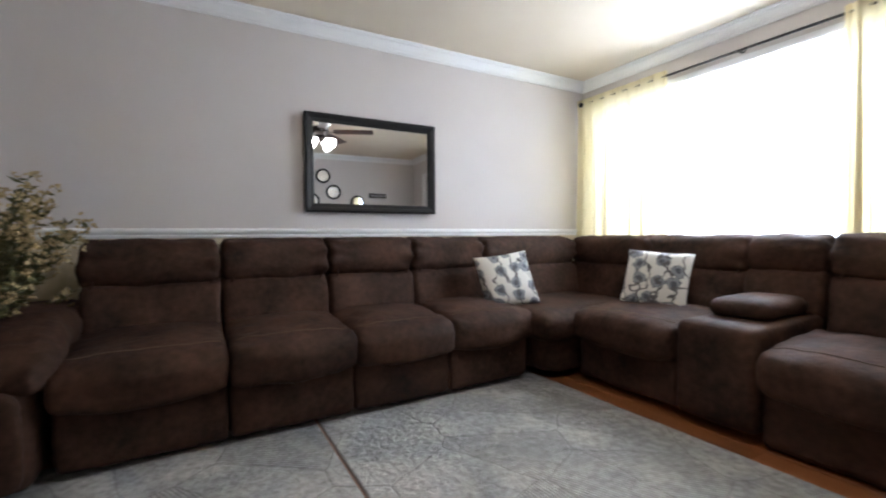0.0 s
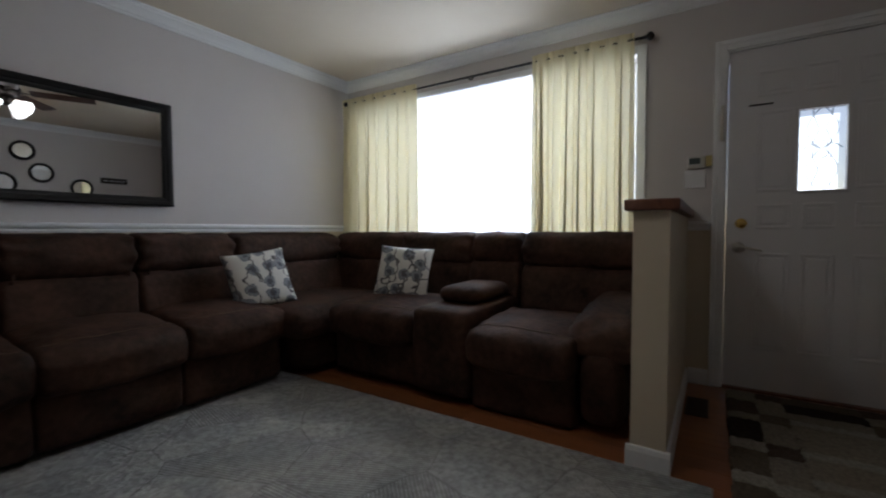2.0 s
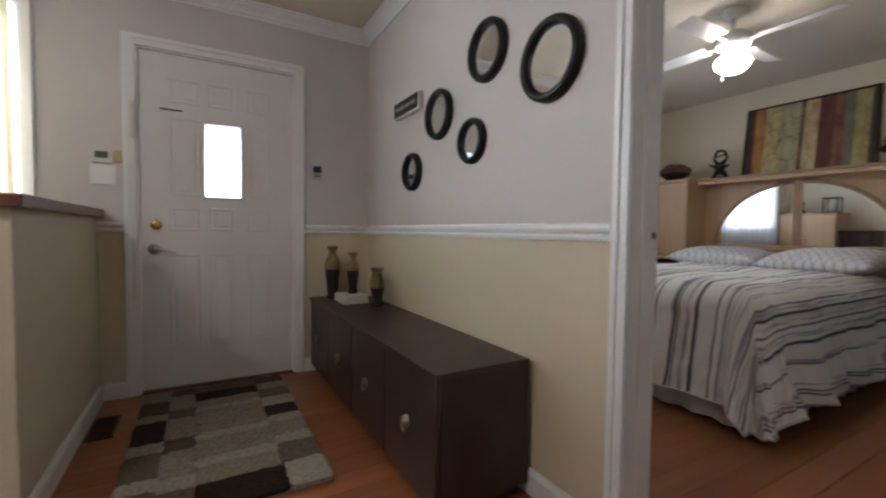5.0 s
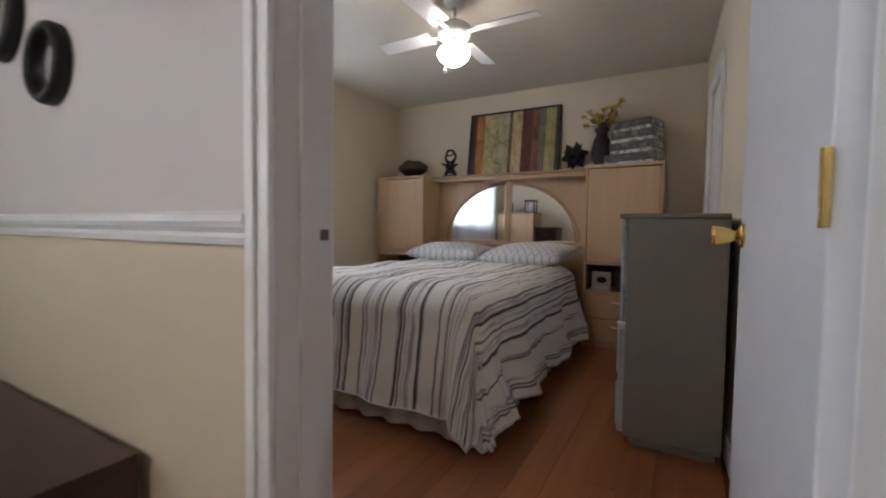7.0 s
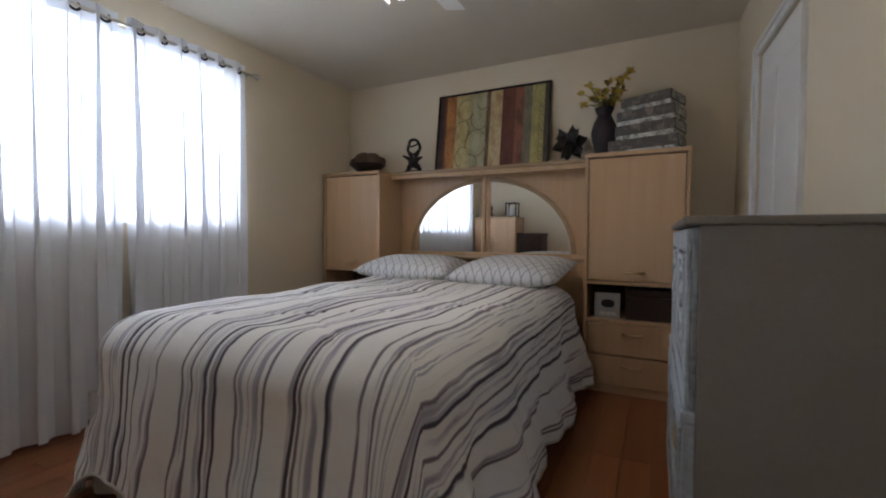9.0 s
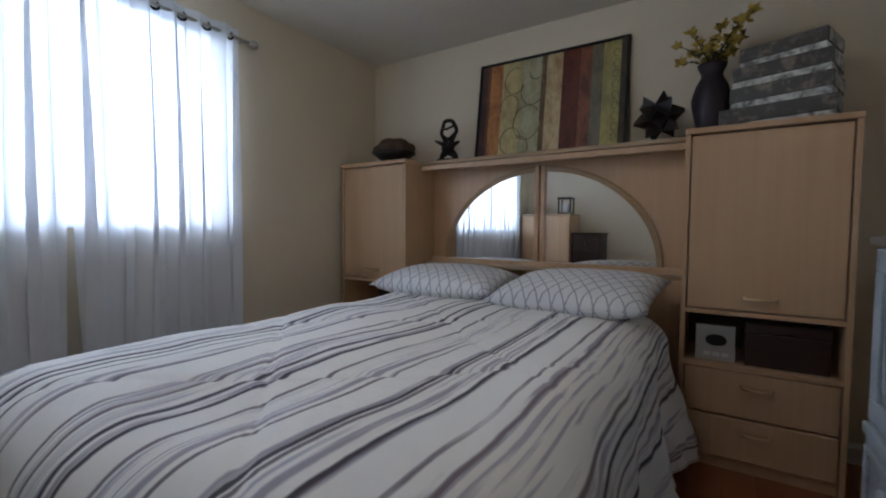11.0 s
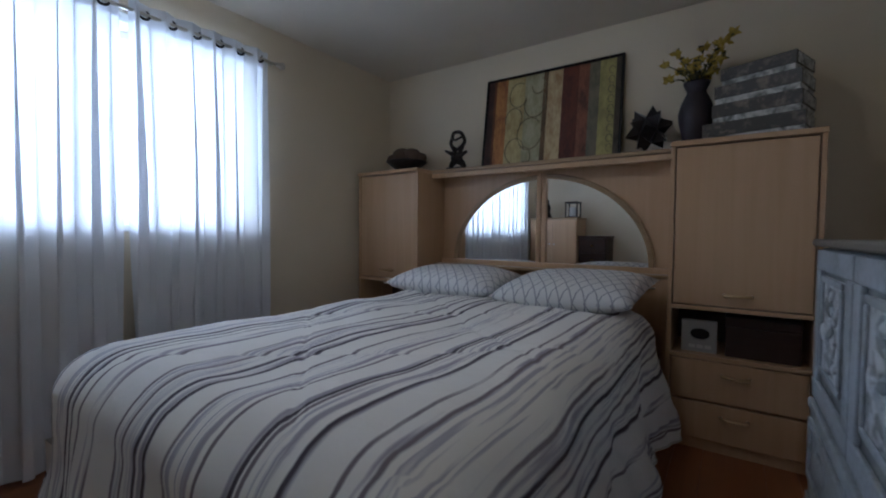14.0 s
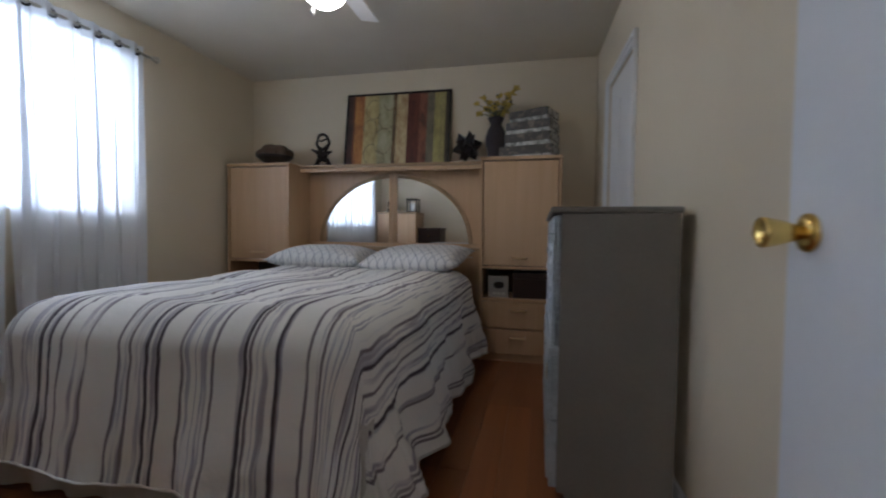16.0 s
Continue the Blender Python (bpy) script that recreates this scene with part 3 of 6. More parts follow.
# ---- rooms: living room and hall x -1.3..3.425, y -1.725..2.815; bedroom x 0.43..3.655, y -5.50..-1.855 ----
E, N, S, W = 3.425, 2.815, -1.725, -1.30
BE, BS, BN, BW = 3.655, -5.50, -1.855, 0.43
H, HL = 2.44, 2.418
RAIL = 1.0
NW = N + 0.13  # the north wall runs slightly askew
SKEW = -math.degrees(math.atan2(NW - N, E - W))
two_tone = ([(-1, 0), (RAIL, 1)], [M_CREAM, M_GREIGE])

floor = structure("floor", B(W - 0.2, 3.9, BS - 0.2, N + 0.3, -0.12, -0.012, 0), M_FLOORBASE, "red-brown wooden plank floor running through both rooms", category="floor")
ceiling = structure("ceiling", B(W - 0.2, 3.9, S - 0.06, N + 0.3, HL, H + 0.12, 0), M_CEIL, "warm off-white painted plaster ceiling of the living room", category="ceiling")
structure("ceiling_bedroom", B(BW - 0.2, 3.9, BS - 0.2, S - 0.06, H, H + 0.12, 0), M_BEDCEIL, "beige painted plaster ceiling of the bedroom", category="ceiling")

WIN = (0.17, 2.66, 0.86, 2.12)
DOOR = (-1.205, -0.325, 0.0, 2.04)
BWIN = (-4.147, -2.478, 1.121, 2.139)
DW = (0.43, 1.207, 0.0, 2.04)
CL = (-4.96, -4.27, 0.0, 2.01)
SKEW_W = pose(BW, -4.45, 0, 0, 0, 1.9) @ pose(-BW, 4.45, 0)  # the bedroom's west wall runs slightly askew
wall("wall_east", "x", E, 3.70, S - 0.06, N + 0.12, 0, HL, [WIN, DOOR], two_tone, "greige wall over cream dado with window and front door")
wall("wall_north", "y", N, N + 0.12, W - 0.12, E, 0, HL, [], two_tone, "greige painted wall over cream dado behind the sofa").matrix_basis = pose(E, N, 0, 0, 0, SKEW) @ pose(-E, -N, 0)
wall("wall_west", "x", W - 0.12, W, S, NW, 0, HL, [], two_tone, "plain greige painted living room wall")
wall("wall_south", "y", S - 0.06, S, W - 0.12, E, 0, HL, [DW], two_tone, "greige wall over cream dado with the bedroom doorway")
wall("wall_bedroom_north", "y", BN, S - 0.06, BW - 0.2, BE, 0, H, [DW], ([(-1, 0)], [M_BEDWALL]), "beige painted bedroom wall with the doorway")
wall("wall_bedroom_east", "x", BE, 3.88, BS - 0.12, S - 0.06, 0, H, [BWIN], ([(-1, 0)], [M_BEDWALL]), "beige painted bedroom wall with the curtained window")
wall("wall_bedroom_south", "y", BS - 0.12, BS, BW - 0.12, BE, 0, H, [], ([(-1, 0)], [M_BEDWALL]), "beige painted bedroom wall behind the headboard")
wall("wall_bedroom_west", "x", BW - 0.12, BW, BS, BN, 0, H, [CL], ([(-1, 0)], [M_BEDWALL]), "beige painted bedroom wall with the closet door").matrix_basis = SKEW_W

# crown moulding, mitred round the living room
bm = bmesh.new()
prof = [(0.0, -0.085), (0.012, -0.085), (0.014, -0.072), (0.022, -0.066), (0.030, -0.05), (0.046, -0.034), (0.058, -0.026), (0.060, -0.016), (0.072, -0.010), (0.074, 0.0), (0.0, 0.0)]
loops = [[bm.verts.new((x, y, HL - 0.001 + z)) for x, y in ((W + d, S + d), (E - d, S + d), (E - d, N - d), (W + d, NW - d))] for d, z in prof]
for a, b in zip(loops, loops[1:]):
    for i in range(4):
        bm.faces.new((a[i], a[(i + 1) % 4], b[(i + 1) % 4], b[i]))
bmesh.ops.recalc_face_normals(bm, faces=bm.faces[:])
structure("trim_crown", bm, M_TRIM, "white stepped crown moulding under the ceiling", category="moulding")

rail = [(0, -0.035), (0.010, -0.035), (0.014, -0.022), (0.010, -0.014), (0.020, -0.004), (0.024, 0.006), (0.022, 0.018), (0.008, 0.024), (0, 0.024)]
rail = [(d, z + RAIL) for d, z in rail]
bm = bmesh.new()
run(bm, rail, (W, NW), (E, N), (0, -1))
run(bm, rail, (E, N - 0.03), (E, 2.725), (-1, 0))
run(bm, rail, (E, 0.10), (E, 0.0), (-1, 0))
run(bm, rail, (E, -0.14), (E, -0.26), (-1, 0))
run(bm, rail, (E, -1.27), (E, S + 0.002), (-1, 0))
run(bm, rail, (E - 0.002, S), (1.247, S), (0, 1))
run(bm, rail, (0.36, S), (W, S), (0, 1))
structure("trim_chair_rail", bm, M_TRIM, "white moulded chair rail between the two wall colours", category="moulding")

basep = [(0, 0), (0.016, 0), (0.016, 0.075), (0.010, 0.092), (0, 0.096)]
bm = bmesh.new()
run(bm, basep, (W, NW), (E, N), (0, -1))
run(bm, basep, (E, N - 0.02), (E, 0.0), (-1, 0))
run(bm, basep, (E, -0.155), (E, -0.262), (-1, 0))
run(bm, basep, (E, -1.27), (E, S + 0.02), (-1, 0))
run(bm, basep, (E, S), (1.247, S), (0, 1))
run(bm, basep, (0.36, S), (W, S), (0, 1))
run(bm, basep, (BE, BN), (BE, BS), (-1, 0))
run(bm, basep, (BE, BN), (1.26, BN), (0, -1))
run(bm, basep, (BW, BS), (BE, BS), (0, 1))
run(bm, basep, (BW + 0.035, BS), (BW + 0.019, -5.03), (1, 0))
run(bm, basep, (BW - 0.008, -4.20), (BW - 0.057, -2.72), (1, 0))
structure("baseboard", bm, M_TRIM, "white painted baseboard along the walls", category="baseboard")

# half wall between hall and sofa
HX, HY0, HY1 = 2.175, -0.14, -0.008
bm = box(bmesh.new(), HX, E, HY0, HY1, 0, 1.045, 0)
half_wall = structure("wall_half", bm, M_CREAM, "cream painted half wall with a dark wood cap", category="wall")
part("cap", B(HX - 0.035, E - 0.001, HY0 - 0.035, HY1 + 0.03, 1.046, 1.09, 0.006), M_CAP, half_wall, "brown stained wooden cap")
bm = bmesh.new()
run(bm, basep, (HX, HY1 + 0.016), (HX, HY0 - 0.016), (-1, 0))
run(bm, basep, (HX - 0.001, HY0), (E - 0.02, HY0), (0, -1))
part("half_wall_baseboard", bm, M_TRIM, half_wall, "white painted baseboard")


def casing(name, axis, face, out, a0, a1, top, w, label):
    """Door casing with a stepped face, standing proud of a wall."""
    bm = bmesh.new()
    f1, f2 = face + out * 0.014, face + out * 0.022

    def bar(u0, u1, z0, z1):
        if axis == "x":
            box(bm, face, f1, u0, u1, z0, z1, 0.003)
        else:
            box(bm, u0, u1, face, f1, z0, z1, 0.003)

    def rib(u0, u1, z0, z1):
        if axis == "x":
            box(bm, f1, f2, u0, u1, z0, z1, 0.003)
        else:
            box(bm, u0, u1, f1, f2, z0, z1, 0.003)

    bar(a0 - w, a0, 0, top + w)
    bar(a1, a1 + w, 0, top + w)
    bar(a0, a1, top, top + w)
    rib(a0 - w, a0 - w * 0.55, 0, top + w)
    rib(a1 + w * 0.55, a1 + w, 0, top + w)
    rib(a0 - w * 0.55, a1 + w * 0.55, top + w * 0.55, top + w)
    return structure(name, bm, M_TRIM, label, category="door frame")


# ---- front door ----
casing("door_frame_front", "x", E, -1, -1.205, -0.325, 2.035, 0.06, "white painted casing round the front door")
bm = bmesh.new()
box(bm, E + 0.004, 3.66, -1.205, -1.193, 0.0, 2.028, 0)
box(bm, E + 0.004, 3.66, -0.337, -0.325, 0.0, 2.028, 0)
box(bm, E + 0.004, 3.66, -1.205, -0.325, 2.028, 2.04, 0)
structure("door_jamb_front", bm, M_TRIM, "white painted jamb of the front door", category="door frame")
structure("door_sill", B(E - 0.01, 3.68, -1.192, -0.338, 0.0, 0.014, 0.004), M_CAP, "brown wooden threshold under the front door", category="threshold")

D0, D1 = E + 0.020, E + 0.062
front_door = thing("front_door", (E + 0.04, -0.765, 0.016), "closed white panelled front door with a small leaded window", "door")
tagged(front_door, kind="structure")
bm = bmesh.new()
gl = (-0.875, -0.673, 1.188, 1.640)
y0, y1 = -1.190, -0.340
box(bm, D0, D1, y0, gl[0], 0.016, 2.026, 0)
box(bm, D0, D1, gl[1], y1, 0.016, 2.026, 0)
box(bm, D0, D1, gl[0], gl[1], 0.016, gl[2], 0)
box(bm, D0, D1, gl[0], gl[1], gl[3], 2.026, 0)
part("slab", bm, M_DOOR, front_door)
cols = ((-0.650, -0.482), (-0.838, -0.695), (-1.060, -0.915))
for i, (pa, pb) in enumerate(cols):
    for za, zb in ((1.742, 1.890), (1.190, 1.657), (0.975, 1.118), (0.255, 0.832)):
        if i == 1 and za == 1.190:
            continue
        bm = bmesh.new()
        g = 0.016
        box(bm, D0 - 0.007, D0, pa, pb, za, za + g, 0.003)
        box(bm, D0 - 0.007, D0, pa, pb, zb - g, zb, 0.003)
        box(bm, D0 - 0.007, D0, pa, pa + g, za + g, zb - g, 0.003)
        box(bm, D0 - 0.007, D0, pb - g, pb, za + g, zb - g, 0.003)
        box(bm, D0 - 0.006, D0, pa + 0.028, pb - 0.028, za + 0.028, zb - 0.028, 0.003)
        part("panel", bm, M_DOOR, front_door)
light_frame = bmesh.new()
g = 0.014
for a in ((gl[0] - g, gl[1] + g, gl[2] - g, gl[2]), (gl[0] - g, gl[1] + g, gl[3], gl[3] + g), (gl[0] - g, gl[0], gl[2], gl[3]), (gl[1], gl[1] + g, gl[2], gl[3])):
    box(light_frame, D0 - 0.012, D0, *a, 0.003)
part("window_frame", light_frame, M_DOOR, front_door)
pane = part("pane", B(D0 + 0.016, D0 + 0.022, gl[0], gl[1], gl[2], gl[3], 0), M_FROST, front_door, "leaded decorative glass pane")
pane.visible_shadow = False
bm = bmesh.new()
yc, zc = (gl[0] + gl[1]) / 2, (gl[2] + gl[3]) / 2
for s in (-1, 1):
    for k0, amp in ((0.0, 0.055), (0.5, 0.03)):
        tube(bm, [(D0 + 0.012, yc + s * amp * abs(math.sin(math.pi * (2 * i / 24 + k0))) + s * 0.012, gl[2] + (gl[3] - gl[2]) * i / 24) for i in range(25)], 0.0022, 6)
    tube(bm, [(D0 + 0.012, yc + s * 0.085 * i / 6, zc + 0.03 * math.sin(i / 6 * math.pi)) for i in range(7)], 0.0022, 6)
tube(bm, [(D0 + 0.012, yc + 0.03 * math.cos(a * math.pi / 8), zc + 0.05 * math.sin(a * math.pi / 8)) for a in range(16)], 0.0022, 6, closed=True)
part("lead_came", bm, M_IRON, front_door, "dark curved lead lines")
bm = lathe(bmesh.new(), [(0.030, 0), (0.030, -0.008), (0.022, -0.014), (0.012, -0.016)], (D0, -0.415, 1.007), 24, "x")
part("deadbolt", bm, M_BRASS, front_door, "round brass deadbolt", True)
handle = part("lever_rose", lathe(bmesh.new(), [(0.033, 0), (0.033, -0.008), (0.014, -0.018), (0.011, -0.05)], (D0, -0.405, 0.862), 24, "x"), M_NICKEL, front_door, "brushed nickel lever handle", True)
part("lever", tube(bmesh.new(), [(D0 - 0.05, -0.398, 0.864), (D0 - 0.056, -0.42, 0.866), (D0 - 0.052, -0.46, 0.858), (D0 - 0.046, -0.515, 0.845)], 0.0095, 10, 0.7), M_NICKEL, handle, smooth=True)
part("knocker_slot", B(D0 - 0.008, D0, -0.555, -0.440, 1.693, 1.702, 0.002), M_IRON, front_door, "thin dark metal strip")
for z in (0.25, 1.05, 1.82):
    part("hinge", B(D0 - 0.008, D0 + 0.002, -1.196, -1.180, z - 0.045, z + 0.045, 0.003), M_TRIM, front_door)
part("chain_lock", B(E - 0.040, E - 0.022, -0.318, -0.300, 1.50, 1.71, 0.004), M_NICKEL, front_door, "tall narrow metal door guard")

# ---- things on the east wall ----
thermostat = thing("thermostat", (E, -0.176, 1.385), "ivory wall thermostat with a grey display", "thermostat")
part("body", B(E - 0.026, E - 0.001, -0.222, -0.130, 1.348, 1.422, 0.006), M_PLASTIC, thermostat)
part("display", B(E - 0.029, E - 0.026, -0.200, -0.140, 1.375, 1.412, 0.001), M_SCREEN, thermostat, "grey display")
alarm_tag = thing("door_sensor", (E, -0.245, 1.385), "small yellowed plastic door sensor on the casing", "sensor")
part("body", B(E - 0.045, E - 0.023, -0.262, -0.228, 1.355, 1.42, 0.004), plain("yellowed_plastic", (0.50, 0.40, 0.16), 0.5), alarm_tag)
switch = thing("light_switch", (E, -0.17, 1.285), "white double light switch plate", "light switch")
part("plate", B(E - 0.008, E - 0.001, -0.228, -0.115, 1.230, 1.342, 0.003), M_TRIM, switch)
for y in (-0.198, -0.145):
    part("rocker", B(E - 0.013, E - 0.008, y - 0.016, y + 0.016, 1.255, 1.318, 0.003), M_TRIM, switch)
keypad = thing("alarm_keypad", (E, -1.352, 1.41), "white alarm keypad with a dark blue screen", "keypad")
part("body", B(E - 0.024, E - 0.001, -1.388, -1.312, 1.345, 1.478, 0.006), M_PLASTIC, keypad)
part("screen", B(E - 0.026, E - 0.024, -1.380, -1.322, 1.385, 1.430, 0.001), plain("dark_blue_screen", (0.03, 0.05, 0.08), 0.2), keypad, "dark screen")
part("keys", B(E - 0.026, E - 0.024, -1.375, -1.327, 1.355, 1.378, 0.001), M_GREYPAT, keypad)

# ---- living room window ----
window_1 = thing("window_1", (E + 0.1, 1.41, WIN[2]), "wide white-framed living room window letting in bright daylight", "window")
tagged(window_1, kind="structure")
bm = bmesh.new()
w = 0.05
box(bm, E + 0.12, E + 0.18, WIN[0], WIN[0] + w, WIN[2], WIN[3], 0.004)
box(bm, E + 0.12, E + 0.18, WIN[1] - w, WIN[1], WIN[2], WIN[3], 0.004)
box(bm, E + 0.12, E + 0.18, WIN[0] + w, WIN[1] - w, WIN[2], WIN[2] + w, 0.004)
box(bm, E + 0.12, E + 0.18, WIN[0] + w, WIN[1] - w, WIN[3] - w, WIN[3], 0.004)
part("window_frame", bm, M_TRIM, window_1)
p = part("pane", B(E + 0.145, E + 0.151, WIN[0] + w, WIN[1] - w, WIN[2] + w, WIN[3] - w, 0), M_GLASS, window_1)
p.visible_shadow = False
bm = bmesh.new()
c = 0.06
for a in ((WIN[0] - c, WIN[0], WIN[2] - c, WIN[3] + c), (WIN[1], WIN[1] + c, WIN[2] - c, WIN[3] + c), (WIN[0], WIN[1], WIN[3], WIN[3] + c), (WIN[0], WIN[1], WIN[2] - c, WIN[2])):
    box(bm, E - 0.018, E - 0.001, *a, 0.004)
part("casing", bm, M_TRIM, window_1)
part("window_sill", B(E - 0.05, E + 0.12, WIN[0] - 0.02, WIN[1] + 0.02, WIN[2] - 0.002, WIN[2] + 0.018, 0.004), M_TRIM, window_1)


def curtain(bm, x, y0, y1, z0, z1, folds, depth, seed, lap=0.016, ny=200, nz=28, pocket=False, upto=None):
    """A hanging pleated cloth on the plane x, its folds loosening towards the hem."""
    grid = []
    for j in range((upto or nz) + 1):
        v = j / nz
        row = []
        for i in range(ny + 1):
            u = i / ny
            ph = u * folds * 2 * math.pi + 0.9 * noise.noise(Vector((u * 4 + seed, v * 1.2, 0)))
            amp = depth * (0.45 + 0.55 * v) * (0.75 + 0.5 * noise.noise(Vector((u * 5, seed, v * 0.8))))
            hold = 0.0
            if pocket:
                hold = max(0.0, 1 - v / 0.10)
                amp = amp * (1 - hold) + 0.005 * hold * (1 + math.sin(ph * 3 + seed))
            sway = 0.02 * noise.noise(Vector((u * 3, v * 2, seed + 5)))
            yy = y0 + (y1 - y0) * u + lap * (0.4 + 0.6 * v) * (0.7 + 0.8 * noise.noise(Vector((u * 6, seed + 3, 0)))) * math.sin(2 * ph) + 0.015 * v * noise.noise(Vector((seed, u * 2, v)))
            row.append(bm.verts.new((x - 0.018 * hold + amp * math.sin(ph * (1 + 2 * (hold > 0.5))) + sway * v, yy, z1 + (z0 - z1) * v)))
        grid.append(row)
    for a, b in zip(grid, grid[1:]):
        for i in range(ny):
            bm.faces.new((a[i], a[i + 1], b[i + 1], b[i]))
    return bm


RX, RZ = 3.345, 2.195
for (ya, yb, seed) in ((0.175, 0.86, 1.0), (1.90, 2.785, 7.3)):
    cur = thing("curtain", (RX, (ya + yb) / 2, 0.06), "yellow translucent curtain panel hanging in soft folds from the rod", "curtain", "yellow curtains")
    part("panel", curtain(bmesh.new(), RX, ya, yb, 0.06, RZ + 0.040, 7.5, 0.050, seed, 0.038, 280, 40, True), M_YELLOW, cur, smooth=True)
rod = thing("curtain_rod", (RX, 1.42, RZ), "thin black curtain rod with round finials above the window", "curtain rod")
part("pole", tube(bmesh.new(), [(RX, 0.125, RZ), (RX, 2.715, RZ)], 0.009, 12), M_BLACK, rod, smooth=True)
for y, s in ((0.125, -1), (2.715, 1)):
    part("finial", lathe(bmesh.new(), [(0.008, 0), (0.014, s * 0.006), (0.008, s * 0.014), (0.024, s * 0.028), (0.028, s * 0.042), (0.020, s * 0.058), (0.004, s * 0.066)], (RX, y, RZ), 16, "y"), M_BLACK, rod, smooth=True)
for y in (0.155, 1.40, 2.705):
    part("bracket", tube(bmesh.new(), [(E - 0.002, y, RZ + 0.02), (E - 0.03, y, RZ - 0.005), (RX, y, RZ - 0.012)], 0.006, 8), M_NICKEL if y < 0.2 else M_BLACK, rod)

voile = thing("voile_curtain", (E - 0.03, 1.41, 0.30), "thin white voile curtain gathered on a hidden wire across the window", "curtain")
part("panel", curtain(bmesh.new(), E - 0.032, 0.19, 2.64, 0.30, 2.135, 26, 0.012, 4.4, 0.010, 420, 20), M_VOILE, voile, smooth=True)
part("wire", tube(bmesh.new(), [(E - 0.032, 0.15, 2.128), (E - 0.032, 2.68, 2.128)], 0.004, 8), M_TRIM, voile)

# ---- mirror on the north wall ----
MN = 2.8735
mirror = thing("wall_mirror", (1.29, MN - 0.03, 1.137), "rectangular wall mirror in a wide black stepped frame", "mirror")
mx0, mx1, mz0, mz1, mf = 0.800, 1.779, 1.137, 1.813, 0.061
bm = bmesh.new()
lo = []
for d, y in ((0.0, MN - 0.002), (0.0, MN - 0.030), (0.012, MN - 0.036), (0.030, MN - 0.030), (0.036, MN - 0.024), (0.050, MN - 0.022), (mf, MN - 0.014), (mf, MN - 0.006)):
    lo.append([bm.verts.new(v) for v in ((mx0 + d, y, mz0 + d), (mx1 - d, y, mz0 + d), (mx1 - d, y, mz1 - d), (mx0 + d, y, mz1 - d))])
for a, b in zip(lo, lo[1:]):
    for i in range(4):
        bm.faces.new((a[i], a[(i + 1) % 4], b[(i + 1) % 4], b[i]))
bmesh.ops.recalc_face_normals(bm, faces=bm.faces[:])
ASKEW = pose(1.29, MN - 0.022, 0, 0, 0, -2.2) @ pose(-1.29, -MN, 0)
part("frame", moved(bm, ASKEW), M_BLACK, mirror)
part("glass", moved(B(mx0 + mf - 0.004, mx1 - mf + 0.004, MN - 0.012, MN - 0.005, mz0 + mf - 0.004, mz1 - mf + 0.004, 0), ASKEW), M_MIRROR, mirror, "clear silvered mirror glass")

# ---- round mirrors and plaque on the south wall ----
for cx, cz, r, fw in ((2.637, 1.331, 0.109, 0.030), (2.327, 1.590, 0.128, 0.030), (2.016, 1.400, 0.102, 0.028), (1.906, 1.764, 0.131, 0.032), (1.524, 1.597, 0.146, 0.034), (1.730, 2.038, 0.128, 0.034)):
    rm = thing("round_mirror", (cx, S + 0.02, cz - r), "round convex-looking mirror in a thick black ring frame", "mirror", "round wall mirrors")
    part("frame", lathe(bmesh.new(), [(r - fw, 0.0), (r, 0.0), (r, 0.022), (r - 0.006, 0.032), (r - fw * 0.5, 0.037), (r - fw + 0.006, 0.032), (r - fw, 0.020), (r - fw, 0.0005)], (cx, S + 0.001, cz), 40, "y"), M_BLACK, rm, smooth=True)
    part("glass", lathe(bmesh.new(), [(r - fw + 0.003, 0.0), (r - fw + 0.003, 0.010), ((r - fw) * 0.5, 0.0103)], (cx, S + 0.004, cz), 40, "y"), M_MIRROR, rm, "silvered mirror glass")
plaque = thing("wall_plaque", (2.70, S + 0.02, 1.674), "narrow dark plaque with white edges and illegible lettering", "wall sign")
part("board", B(2.530, 2.865, S + 0.001, S + 0.030, 1.672, 1.770, 0.003), M_PAPER, plaque, "white board edge")
part("face", B(2.536, 2.859, S + 0.030, S + 0.033, 1.679, 1.763, 0.001), M_IRON, plaque, "dark printed face")
for i, (a, b) in enumerate(((2.565, 2.625), (2.64, 2.695), (2.71, 2.785), (2.795, 2.83))):
    part("letter_bar", B(a, b, S + 0.033, S + 0.0342, 1.710, 1.732, 0), M_GREYPAT, plaque)

# ---- credenza with vases ----
cred = thing("credenza", (2.5, -1.5, 0.0), "long low dark-brown painted credenza with four ring-pull doors", "credenza")
cx0, cx1, cy0, cy1, ct = 1.583, 3.405, -1.700, -1.305, 0.522
part("top", B(cx0, cx1, cy0, cy1 + 0.006, ct - 0.022, ct, 0.003), M_CREDENZA, cred)
bm = bmesh.new()
box(bm, cx0 + 0.004, cx1 - 0.004, cy0, cy1 - 0.022, 0.05, ct - 0.022, 0)
part("body", bm, M_CREDENZA, cred)
part("plinth", B(cx0 + 0.03, cx1 - 0.03, cy0 + 0.02, cy1 - 0.05, 0.0, 0.05, 0), M_CREDENZA, cred)
dw = (cx1 - cx0 - 0.012) / 4
